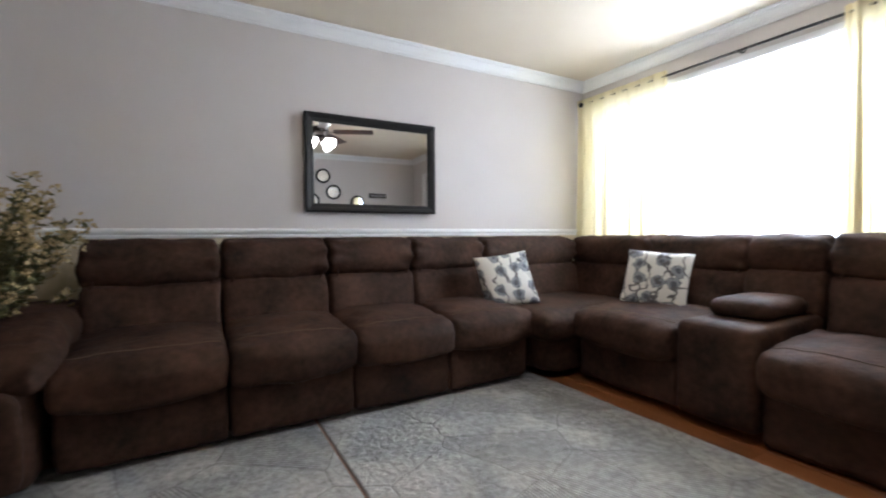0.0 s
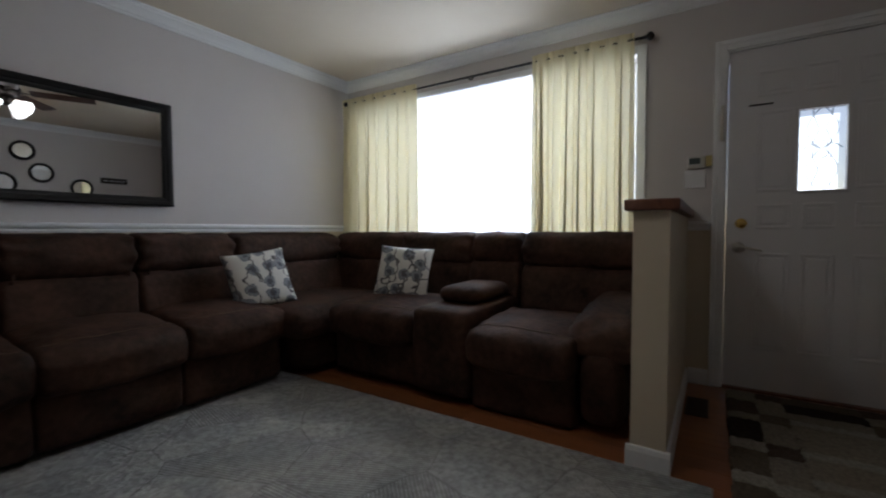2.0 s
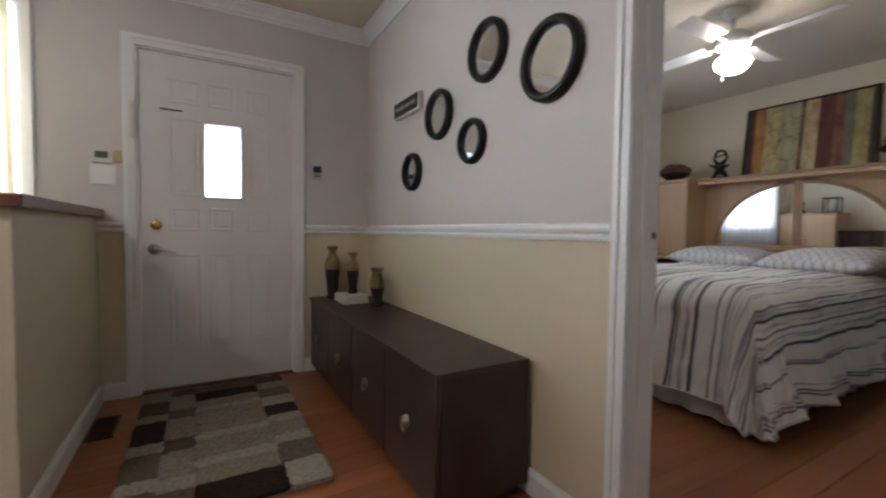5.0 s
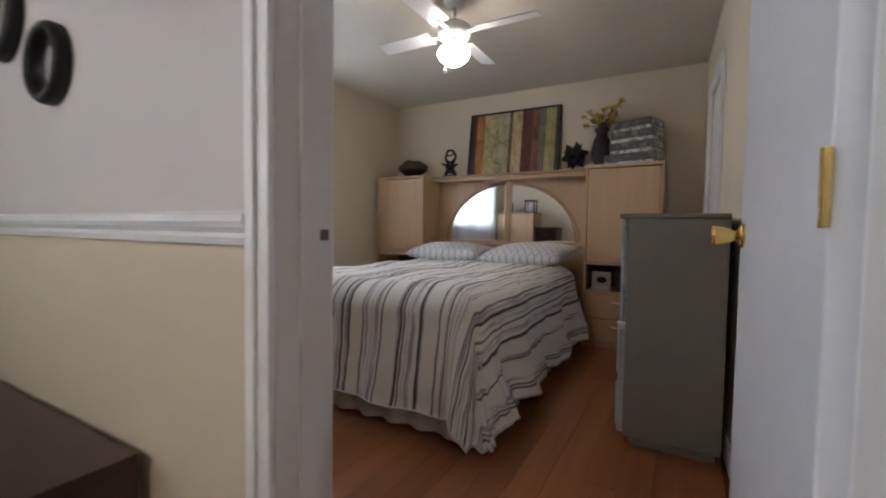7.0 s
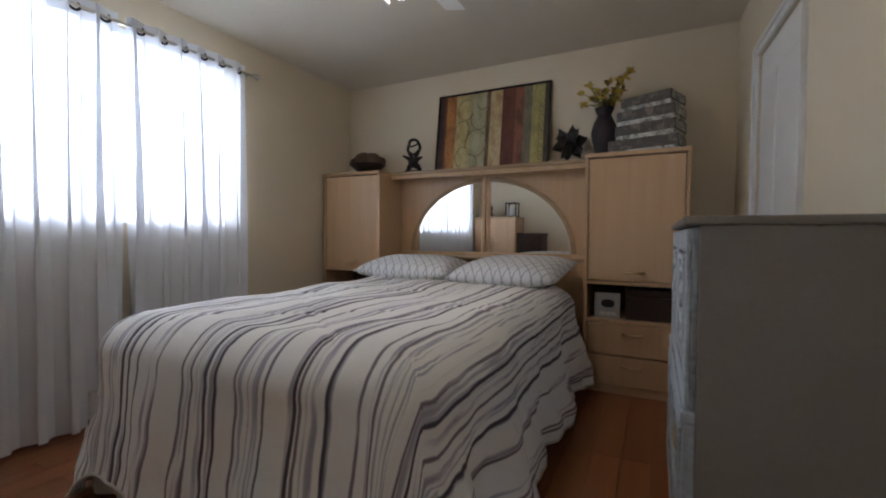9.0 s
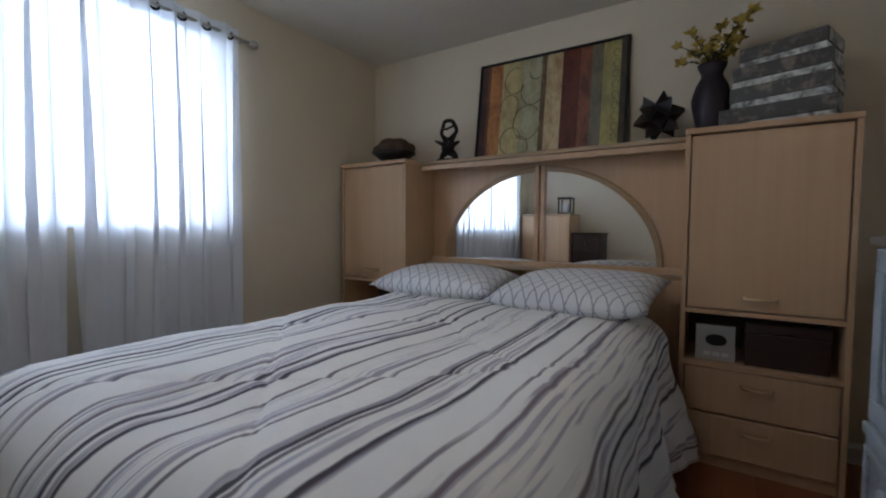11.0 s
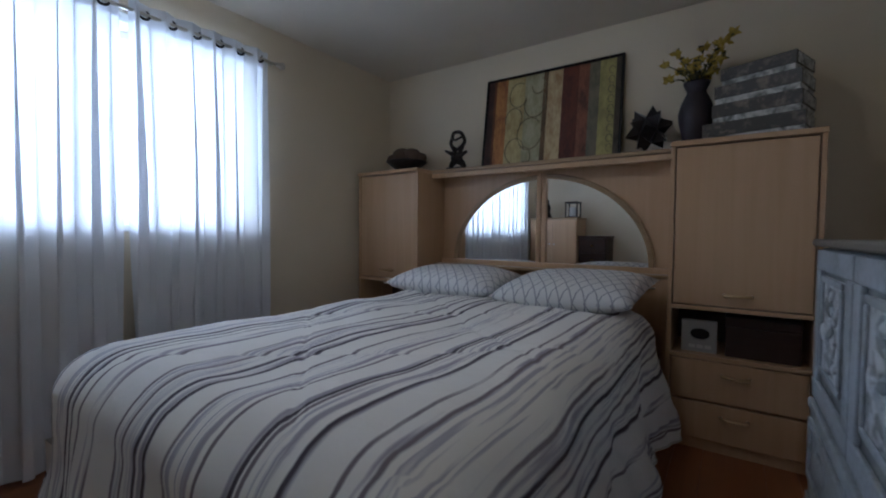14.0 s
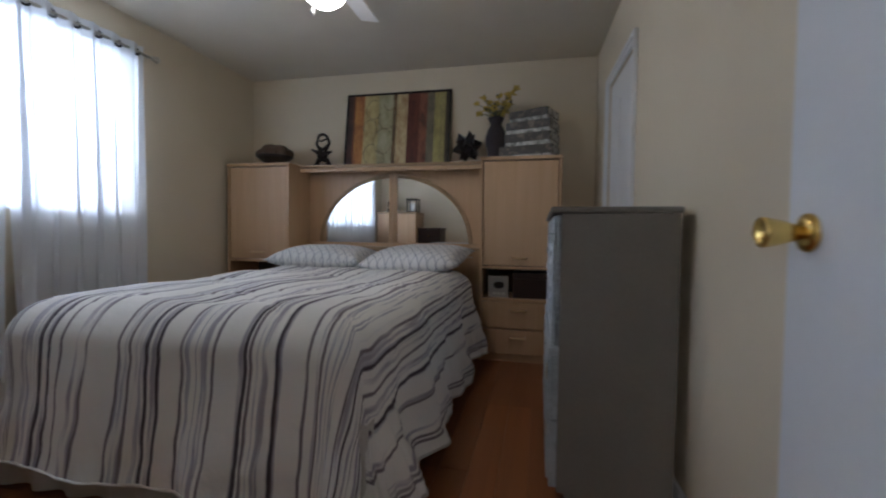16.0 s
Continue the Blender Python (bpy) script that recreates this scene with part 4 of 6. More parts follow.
for i in range(4):
    a = cx0 + 0.006 + i * dw
    d = part("door", B(a + 0.003, a + dw - (0.006 if i == 1 else 0.002), cy1 - 0.022, cy1 - 0.002, 0.055, ct - 0.026, 0.003), M_CREDENZA, cred)
    kx = a + dw / 2
    part("pull_plate", lathe(bmesh.new(), [(0.024, 0), (0.024, 0.004), (0.012, 0.007), (0.009, 0.016), (0.003, 0.018)], (kx, cy1 - 0.002, 0.278), 20, "y"), M_PEWTER, d, "pewter ring pull", True)
    part("ring", tube(bmesh.new(), [(kx + 0.020 * math.cos(t * math.pi / 12), cy1 + 0.012, 0.270 + 0.028 * math.sin(t * math.pi / 12)) for t in range(24)], 0.0042, 8, closed=True), M_PEWTER, d, smooth=True)


def vase(at, prof, mats, label, handles=False):
    v = thing("vase", at, label, "vase")
    bm = lathe(bmesh.new(), prof, at, 28)
    zs = [p[1] for p in prof]
    for f in bm.faces:
        h = (f.calc_center_median().z - at[2]) / max(zs)
        f.material_index = 0 if h < 0.48 else 1
    part("body", bm, mats, v, smooth=True)
    if handles:
        for s in (-1, 1):
            part("handle", tube(bmesh.new(), [(at[0] + s * (0.030 + 0.028 * math.sin(t / 8 * math.pi)), at[1], at[2] + 0.10 + 0.10 * t / 8) for t in range(9)], 0.006, 8), mats[0], v, smooth=True)
    return v


vase((3.30, -1.43, ct), [(0.040, 0), (0.042, 0.01), (0.034, 0.03), (0.040, 0.10), (0.052, 0.20), (0.054, 0.24), (0.040, 0.28), (0.024, 0.305), (0.022, 0.32), (0.036, 0.350), (0.038, 0.36), (0.030, 0.358)], [M_VASEBLK, M_VASEGOLD], "tall black vase with an olive-gold shoulder on the credenza")
stack = thing("book_stack", (3.10, -1.50, ct), "two white books lying flat under a vase", "book")
part("book", B(2.99, 3.21, -1.58, -1.42, ct, ct + 0.028, 0.003), M_PAPER, stack)
part("book", moved(B(-0.10, 0.10, -0.075, 0.075, ct + 0.0285, ct + 0.052, 0.003), pose(3.10, -1.50, 0, 0, 0, 6)), M_PAPER, stack)
vase((3.115, -1.515, ct + 0.0525), [(0.032, 0), (0.034, 0.01), (0.028, 0.03), (0.036, 0.09), (0.044, 0.15), (0.042, 0.19), (0.022, 0.225), (0.020, 0.235), (0.032, 0.262), (0.034, 0.27), (0.026, 0.268)], [M_VASEBLK, M_VASEGOLD], "small black and olive-gold vase standing on white books")
vase((2.905, -1.605, ct), [(0.044, 0), (0.046, 0.012), (0.030, 0.03), (0.034, 0.06), (0.046, 0.11), (0.048, 0.15), (0.036, 0.19), (0.030, 0.205), (0.042, 0.228), (0.044, 0.236), (0.036, 0.234)], [M_BRONZE, M_VASEGOLD], "small bronze-brown two-handled vase against the wall", True)

# ---- floor register and door mat ----
vent = thing("floor_vent", (3.0, -0.22, 0.0), "dark brown metal floor register by the half wall", "floor vent")
part("frame", B(2.86, 3.14, -0.275, -0.165, 0.0, 0.006, 0.002), M_VENT, vent)
for i in range(13):
    part("slat", B(2.875 + i * 0.02, 2.883 + i * 0.02, -0.265, -0.175, 0.006, 0.009, 0), M_VENT, vent)

mat_rug = thing("door_rug", (2.70, -0.72, 0.0), "shaggy patchwork rug in beige, taupe and dark brown rectangles", "rug")
MX0, MX1, MY0, MY1 = 2.02, 3.32, -1.09, -0.36
part("backing", B(MX0, MX1, MY0, MY1, 0.0, 0.008, 0.003), M_RUGEDGE, mat_rug)
shag = [mat("shag_" + nm, c, tuple(v * 0.6 for v in c), 1.0, 60, 300, 0.6, spec=0.1) for nm, c in
        (("sand", (0.34, 0.295, 0.225)), ("taupe", (0.19, 0.15, 0.105)), ("espresso", (0.055, 0.040, 0.03)), ("ivory", (0.44, 0.40, 0.32)), ("mocha", (0.13, 0.095, 0.07)))]
rr = random.Random(4)
edge_y = (MY1, -0.490, -0.610, -0.930, MY1 - 0.73)
# each column of the rug from its inner end to the door: colour and share of the length
columns = ("1 1.2 3 .5 1 1.3 3 .6 2 1.4 0 .5 4 1.1 0 .9", "1 1 3 .5 0 1.3 4 .7 0 1.4 1 .6 0 1.2 4 .6",
           "2 1.2 0 .9 3 .5 0 1.3 3 .4 0 .8 0 1.2 3 .4 0 .7 2 .9 1 .7", "3 1.1 1 1 3 .5 0 .9 3 .5 2 .8 3 .8 1 .8 0 .6 4 .6")
tufts = [bmesh.new() for _ in shag]
for c, text in enumerate(columns):
    words = text.split()
    total = sum(float(v) for v in words[1::2])
    ya, yb = edge_y[c + 1], edge_y[c]
    x = MX0
    for k, (code, share) in enumerate(zip(words[::2], words[1::2])):
        dx = (MX1 - MX0) * float(share) / total
        pc = cushion((dx + 0.006, yb - ya + 0.006, 0.024), 7, 12, 0.004, k * 3.1 + c)
        for v in pc.verts:
            q = Vector((v.co.x + x, v.co.y + ya, 0))
            if v.co.z > 0:
                v.co.z += 0.007 * noise.noise(q * 38)
            v.co.x += 0.007 * noise.noise(Vector((v.co.y * 26, k, c)))
            v.co.y += 0.006 * noise.noise(Vector((c, v.co.x * 26, k)))
        part("patch", moved(pc, pose(x + dx / 2, (ya + yb) / 2, 0.017 + rr.uniform(0, 0.003))), shag[int(code)], mat_rug, smooth=True)
        pile = tufts[int(code)]
        for _ in range(int(dx * (yb - ya) * 16000)):
            p = Vector((x + rr.uniform(0.0, dx), rr.uniform(ya, yb), 0.021))
            tip = p + Vector((rr.uniform(-0.014, 0.010), rr.uniform(-0.012, 0.012), rr.uniform(0.008, 0.018)))
            a = rr.uniform(0, 6.28)
            side = Vector((math.cos(a), math.sin(a), 0)) * 0.0026
            pile.faces.new([pile.verts.new(q) for q in (p - side, p + side, tip)])
        x += dx
for pile, m_ in zip(tufts, shag):
    tagged(part("shag", pile, m_, mat_rug), kind="stuff")

# ---- large rugs ----
for nm, (xa, xb, ya, yb) in (("wide", (0.682, 2.165, -0.30, 2.24)), ("narrow", (-0.90, 0.677, -0.30, 2.24))):
    rug = thing("area_rug", ((xa + xb) / 2, (ya + yb) / 2, 0.0), "grey low-pile rug with a carved angular line pattern and brown edge", "rug", "grey rugs")
    part("binding", B(xa, xb, ya, yb, 0.0, 0.008, 0.003), M_RUGEDGE, rug, "brown bound edge")
    part("rug_top", B(xa + 0.006, xb - 0.006, ya + 0.006, yb - 0.006, 0.002, 0.013, 0.004), M_RUG, rug)

from mathutils.bvhtree import BVHTree

# ---- sectional sofa ----
sofa = thing("sectional_sofa", (1.4, 2.3, 0.0), "large dark-brown suede reclining sectional sofa round the corner", "sofa")
SB = N


def seat_unit(m, w, seed, backrest=True, depth=0.80, seat=True, foot=True):
    """One seat of the sofa, w wide, in its own frame: back at y=0, front at y=-depth; m carries it into the room."""
    if foot:
        part("base_panel", moved(cushion((w - 0.004, 0.72, 0.285), 9, 14, 0.007, seed, 0, (0.022, 0.05, 0.05)), m @ pose(w / 2, -depth + 0.375, 0.182)), M_SOFA, sofa, smooth=True)
    if seat:
        s = cushion((w + 0.006, 0.67, 0.185), 4.2, 20, 0.009, seed + 2, 0.034, (0.026, 0.085, 0.068))
        for v in s.verts:
            arch = math.cos(math.pi * v.co.x / (w + 0.01))
            end = max(0.0, abs(v.co.x) / (w / 2) - 0.5) / 0.5
            v.co.z += 0.007 * end * (1 - end) * 4 * math.sin(v.co.y * 48 + seed + 5 * noise.noise(v.co * 7))
            if v.co.y < -0.1:
                v.co.z -= 0.18 * (-(v.co.y) - 0.1) ** 2
                v.co.y -= 0.022 * arch * min(1.0, (-v.co.y - 0.1) / 0.2)
            if v.co.z < 0:
                v.co.z -= 0.026 * arch * min(1.0, -v.co.z / 0.05)
        s = moved(s, m @ pose(w / 2, -depth + 0.275, 0.408, 3))
        skin = BVHTree.FromBMesh(s)
        for back_ in (0.055, ):
            pts = []
            for i in range(19):
                u = 0.03 + (w - 0.06) * i / 18
                hit = skin.ray_cast(m @ Vector((u, -depth + back_ - 0.020 * math.sin(math.pi * i / 18), 0.9)), Vector((0, 0, -1)))[0]
                if hit:
                    pts.append(hit + Vector((0, 0, 0.0012)))
            part("seam", tube(bmesh.new(), pts, 0.0022, 5), M_SEAM, sofa, "tan stitched seam")
        part("seat", s, M_SOFA, sofa, smooth=True)
    if backrest:
        part("lower_back", moved(cushion((w + 0.008, 0.27, 0.38), 4.5, 18, 0.011, seed + 4, 0, (0.022, 0.125, 0.085)), m @ pose(w / 2, -0.20, 0.555, -10)), M_SOFA, sofa, smooth=True)
        hr = cushion((w + 0.008, 0.30, 0.25), 3.6, 22, 0.012, seed + 6, 0.0, (0.030, 0.14, 0.11))
        for v in hr.verts:
            arch = math.cos(math.pi * v.co.x / (w + 0.01))
            if v.co.z < 0:
                v.co.z -= 0.020 * arch * min(1.0, -v.co.z / 0.08)
            # gathers towards both ends
            end = max(0.0, abs(v.co.x) / (w / 2) - 0.55) / 0.45
            v.co.y += 0.016 * end * math.sin(v.co.z * 75 + seed + 4 * noise.noise(v.co * 6))
        part("headrest", moved(hr, m @ pose(w / 2, -0.165, 0.835, -6)), M_SOFA, sofa, smooth=True)
        for s_ in (0.05, w - 0.05):
            part("pleat", moved(tube(bmesh.new(), [(s_ + 0.012 * math.sin(k), -0.30 + 0.012 * k, 0.72 + 0.03 * k) for k in range(5)], 0.006, 6, 0.4), m), M_SOFA, sofa, smooth=True)


north = pose(0, SB, 0)
edges = [-0.34, 0.275, 0.860, 1.440, 2.035]
for i, (a, b) in enumerate(zip(edges, edges[1:])):
    seat_unit(north @ pose(a, 0, 0), b - a, i * 9.7)
# corner wedge, its seat turned at 45 degrees
EB = E - 0.09
seat_unit(north @ pose(2.035, 0, 0), 0.98, 51, True, 0.80, False, False)
seat_unit(pose(EB, 2.62, 0, 0, 0, -90), 0.76, 57, True, 0.80, False, False)
wedge = cushion((1.02, 0.92, 0.20), 5, 18, 0.006, 71, 0.012, (0.10, 0.10, 0.08))
part("corner_seat", moved(wedge, pose(2.50, 2.28, 0.385)), M_SOFA, sofa, smooth=True)
wb = cushion((0.88, 0.84, 0.27), 7, 12, 0.004, 73)
part("corner_base", moved(wb, pose(2.56, 2.33, 0.175)), M_SOFA, sofa, smooth=True)
east = pose(EB, 0, 0, 0, 0, -90)


def east_at(y):
    return pose(EB, y, 0, 0, 0, -90)


seat_unit(east_at(1.86), 0.66, 81, True, 1.03)
seat_unit(east_at(0.82) @ pose(0, 0, -0.038), 0.56, 91, False, 1.03)
seat_unit(east_at(0.82), 0.79, 93, True, 1.03, False, False)
# console between the two east seats
part("lower_back", moved(cushion((0.412, 0.27, 0.38), 4.5, 16, 0.009, 95, 0, (0.040, 0.125, 0.10)), east_at(1.23) @ pose(0.20, -0.20, 0.575, -10)), M_SOFA, sofa, smooth=True)
part("headrest", moved(cushion((0.412, 0.30, 0.25), 3.6, 16, 0.016, 97, 0, (0.050, 0.14, 0.11)), east_at(1.23) @ pose(0.20, -0.155, 0.835, -6)), M_SOFA, sofa, smooth=True)
part("console", moved(cushion((0.37, 0.78, 0.49), 9, 14, 0.005, 99, 0, (0.035, 0.06, 0.05)), east_at(1.20) @ pose(0.19, -0.66, 0.287)), M_SOFA, sofa, smooth=True)
part("console_lid", moved(cushion((0.30, 0.48, 0.10), 4.5, 14, 0.005, 101, 0.008, (0.07, 0.07, 0.045)), east_at(1.20) @ pose(0.19, -0.60, 0.580)), M_SOFA, sofa, "padded console lid", True)


def arm(m, seed, h):
    """A panel arm with a gathered pad that is highest at the back and rolls over the front edge."""
    part("arm", moved(cushion((0.21, 0.88, h), 7, 16, 0.006, seed, 0, (0.06, 0.07, 0.05)), m @ pose(0, -0.47, 0.04 + h / 2)), M_SOFA, sofa, smooth=True)
    part("arm_front", moved(cushion((0.17, 0.05, h - 0.10), 7, 12, 0.004, seed + 3, 0, (0.06, 0.022, 0.06)), m @ pose(0, -0.915, 0.05 + h / 2 - 0.04)), M_SOFA, sofa, smooth=True)
    pad = cushion((0.33, 0.86, 0.16), 4, 24, 0.012, seed + 1, 0.02, (0.085, 0.11, 0.075))
    for v in pad.verts:
        front = max(0.0, -v.co.y - 0.10)
        v.co.z -= 0.42 * front ** 1.7
        v.co.x *= 1 + 0.10 * min(1.0, front / 0.25)
        v.co.z += 0.006 * math.sin(v.co.y * 60 + 5 * noise.noise(v.co * 5)) * min(1.0, front / 0.2)
    part("arm_pad", moved(pad, m @ pose(0, -0.49, h + 0.075, 5)), M_SOFA, sofa, smooth=True)


arm(north @ pose(-0.475, 0.04, 0), 121, 0.47)
arm(east_at(0.155) @ pose(0, -0.06, 0), 131, 0.42)


def pillow(size, seed, thick):
    """A soft square pillow with pinched corners and a UV in metres."""
    bm = bmesh.new()
    n = 18
    uv = bm.loops.layers.uv.new("UVMap")
    w, h = size
    sheets = []
    for s in (1, -1):
        g = []
        for j in range(n + 1):
            row = []
            for i in range(n + 1):
                a, b = 2 * i / n - 1, 2 * j / n - 1
                pull = 1 - 0.05 * (1 - abs(a) ** 2) * abs(b) ** 4
                pul2 = 1 - 0.05 * (1 - abs(b) ** 2) * abs(a) ** 4
                t = ((1 - abs(a) ** 2.4) * (1 - abs(b) ** 2.4)) ** 0.46
                z = s * thick / 2 * t + 0.006 * t * noise.noise(Vector((a * 2.3, b * 2.3, seed + s)))
                row.append(bm.verts.new((a * w / 2 * pul2, b * h / 2 * pull, z)))
            g.append(row)
        sheets.append(g)
        for j in range(n):
            for i in range(n):
                q = (g[j][i], g[j][i + 1], g[j + 1][i + 1], g[j + 1][i])
                f = bm.faces.new(q if s > 0 else q[::-1])
                for lp in f.loops:
                    lp[uv].uv = (lp.vert.co.x + seed * 0.37, lp.vert.co.y + seed * 0.21)
    bmesh.ops.remove_doubles(bm, verts=bm.verts[:], dist=1e-5)
    return bm


for at, rot, sd in (((2.05, 2.27, 0.650), (66, -7, -16), 1.0), ((2.72, 1.585, 0.665), (70, 4, -72), 2.0)):
    th = thing("throw_pillow", at, "square ivory throw pillow with blue-grey floral print on the sofa", "pillow", "floral throw pillows")
    part("cover", moved(pillow((0.40, 0.40), sd, 0.15), pose(*at, *rot)), M_FLORAL, th, smooth=True)

# ---- potted plant beside the sofa ----
PX, PY = -0.72, 2.48
plant = thing("potted_plant", (PX, PY, 0.0), "tall artificial plant with olive leaves and pale dried blossoms", "plant")
part("pot", lathe(bmesh.new(), [(0.12, 0), (0.13, 0.02), (0.16, 0.30), (0.17, 0.34), (0.15, 0.34), (0.14, 0.30)], (PX, PY, 0), 24), M_WICKER, plant, "dark woven pot", True)
rr = random.Random(11)
stems, leaves, blossoms = bmesh.new(), bmesh.new(), bmesh.new()


def leaf(bm, p, d, ln, wd):
    d = d.normalized()
    s = d.cross(Vector((rr.uniform(-1, 1), rr.uniform(-1, 1), rr.uniform(-1, 1)))).normalized()
    nn = d.cross(s)
    v = [bm.verts.new(q) for q in (p, p + d * ln * 0.45 + s * wd, p + d * ln + nn * ln * 0.1, p + d * ln * 0.45 - s * wd)]
    mid = bm.verts.new(p + d * ln * 0.5 - nn * wd * 0.5)
    for i in range(4):
        bm.faces.new((v[i], v[(i + 1) % 4], mid))


for k in range(105):
    a, sp = rr.uniform(0, 6.28), rr.uniform(0.08, 0.46)
    top = rr.uniform(0.62, 1.26)
    pts = []
    for i in range(8):
        u = i / 7
        pts.append(Vector((PX + math.cos(a) * sp * u ** 1.5, min(PY + math.sin(a) * sp * u ** 1.5, N - 0.05), 0.30 + (top - 0.30) * u)))
    tube(stems, pts, 0.004, 5, 0.5)
    for i in range(46):
        u = rr.uniform(0.15, 1.0)
        q = pts[min(int(u * 7), 6)].lerp(pts[min(int(u * 7) + 1, 7)], (u * 7) % 1)
        leaf(leaves, q, Vector((rr.uniform(-1, 1), rr.uniform(-1, 0.6), rr.uniform(-0.3, 1))), rr.uniform(0.035, 0.075), rr.uniform(0.008, 0.016))
    for i in range(14):
        q = pts[-1] + Vector((rr.uniform(-0.05, 0.05), rr.uniform(-0.05, 0.02), rr.uniform(-0.10, 0.04)))
        for j in range(4):
            leaf(blossoms, q, Vector((rr.uniform(-1, 1), rr.uniform(-1, 1), rr.uniform(-0.5, 1))), rr.uniform(0.014, 0.026), 0.007)
part("stems", stems, M_STEM, plant)
tagged(part("leaves", leaves, M_LEAF, plant), kind="stuff")
tagged(part("blossoms", blossoms, M_BLOSSOM, plant, "pale dried blossoms"), kind="stuff")

# ---- ceiling fans ----


def ceiling_fan(at, H, blades, span, turn, blade_mat, body_mat, label, shades):
    x, y = at
    fan = thing("ceiling_fan", (x, y, H), label, "ceiling fan")
    part("canopy", lathe(bmesh.new(), [(0.020, -0.05), (0.055, -0.035), (0.068, -0.012), (0.068, -0.0005)], (x, y, H), 28), body_mat, fan, smooth=True)
    part("downrod", tube(bmesh.new(), [(x, y, H - 0.04), (x, y, H - 0.14)], 0.012, 12), body_mat, fan, smooth=True)
    part("motor", lathe(bmesh.new(), [(0.05, -0.25), (0.095, -0.235), (0.105, -0.20), (0.10, -0.165), (0.07, -0.145), (0.03, -0.135)], (x, y, H), 32), body_mat, fan, smooth=True)
    for k in range(blades):
        m = pose(x, y, H - 0.205, 0, 0, turn + 360 * k / blades)
        bl = part("blade", moved(box(bmesh.new(), 0.16, span, -0.058, 0.058, -0.003, 0.003, 0.0025), m @ pose(0, 0, 0, 11)), blade_mat, fan)
        part("blade_iron", moved(box(bmesh.new(), 0.08, 0.20, -0.016, 0.016, -0.010, -0.004, 0.002), m), body_mat, bl)
    if shades == 1:
        part("light_fitter", lathe(bmesh.new(), [(0.060, -0.285), (0.062, -0.26), (0.05, -0.245)], (x, y, H), 24), body_mat, fan, smooth=True)
        part("globe", lathe(bmesh.new(), [(0.010, -0.402), (0.055, -0.393), (0.090, -0.365), (0.104, -0.335), (0.092, -0.305), (0.060, -0.283)], (x, y, H), 32), M_GLOBE, fan, "lit white glass globe", True)
    else:
        part("light_fitter", lathe(bmesh.new(), [(0.02, -0.33), (0.05, -0.31), (0.06, -0.27), (0.05, -0.245)], (x, y, H), 24), body_mat, fan, smooth=True)
        for k in range(shades):
            m = pose(x, y, H - 0.30, 0, 0, 45 + 360 * k / shades) @ pose(0.055, 0, 0, 0, 118, 0)
            part("lamp_shade", moved(lathe(bmesh.new(), [(0.022, 0.02), (0.034, 0.03), (0.040, 0.06), (0.058, 0.10), (0.064, 0.125), (0.02, 0.12)], (0, 0, 0), 20), m), M_BULBS, fan, "lit frosted bell shade", True)
            part("bulb", moved(lathe(bmesh.new(), [(0.050, 0.1262), (0.046, 0.130), (0.02, 0.132)], (0, 0, 0), 16), m), M_BULB, fan)
    cx = x + 0.045
    part("pull_chain", tube(bmesh.new(), [(cx, y + 0.03, H - 0.27), (cx, y + 0.03, H - 0.42)], 0.0018, 6), M_NICKEL, fan)
    part("chain_pendant", lathe(bmesh.new(), [(0.003, -0.455), (0.010, -0.45), (0.013, -0.44), (0.008, -0.425), (0.003, -0.42)], (cx, y + 0.03, H), 12), M_FANWHITE, fan, smooth=True)
    return fan


ceiling_fan((1.905, -3.66), H, 4, 0.55, 0, M_FANWHITE, M_FANWHITE, "white four-blade ceiling fan with a lit glass globe", 1)
ceiling_fan((1.28, 0.68), HL, 5, 0.62, 20, M_CHEST, M_IRON, "dark ceiling fan with lit frosted bell shades", 4)

# ---- bedroom doorway ----
casing("door_frame_bedroom", "y", S, 1, DW[0] + 0.012, DW[1] - 0.012, 2.028, 0.050, "white painted casing round the bedroom doorway")
casing("door_frame_bedroom_inner", "y", BN, -1, DW[0] + 0.012, DW[1] - 0.004, 2.028, 0.066, "white painted casing on the bedroom side")
bm = bmesh.new()
box(bm, DW[1] - 0.012, DW[1], BN, S, 0, 2.04, 0)
box(bm, DW[0], DW[0] + 0.012, BN, S, 0, 2.04, 0)
box(bm, DW[0] + 0.012, DW[1] - 0.012, BN, S, 2.028, 2.04, 0)
box(bm, DW[1] - 0.018, DW[1] - 0.012, BN + 0.045, BN + 0.080, 0, 2.028, 0.002)
jamb = structure("door_jamb_bedroom", bm, mat("jamb_paint", (0.72, 0.69, 0.66), (0.69, 0.66, 0.63), 0.45, 4, 90, 0.03), "white painted door jamb", category="door frame")
part("strike_plate", B(DW[1] - 0.0145, DW[1] - 0.012, BN + 0.010, BN + 0.030, 0.974, 0.994, 0.001), plain("aged_strike_metal", (0.20, 0.16, 0.12), 0.45, 0.7), jamb, "small aged metal strike plate")

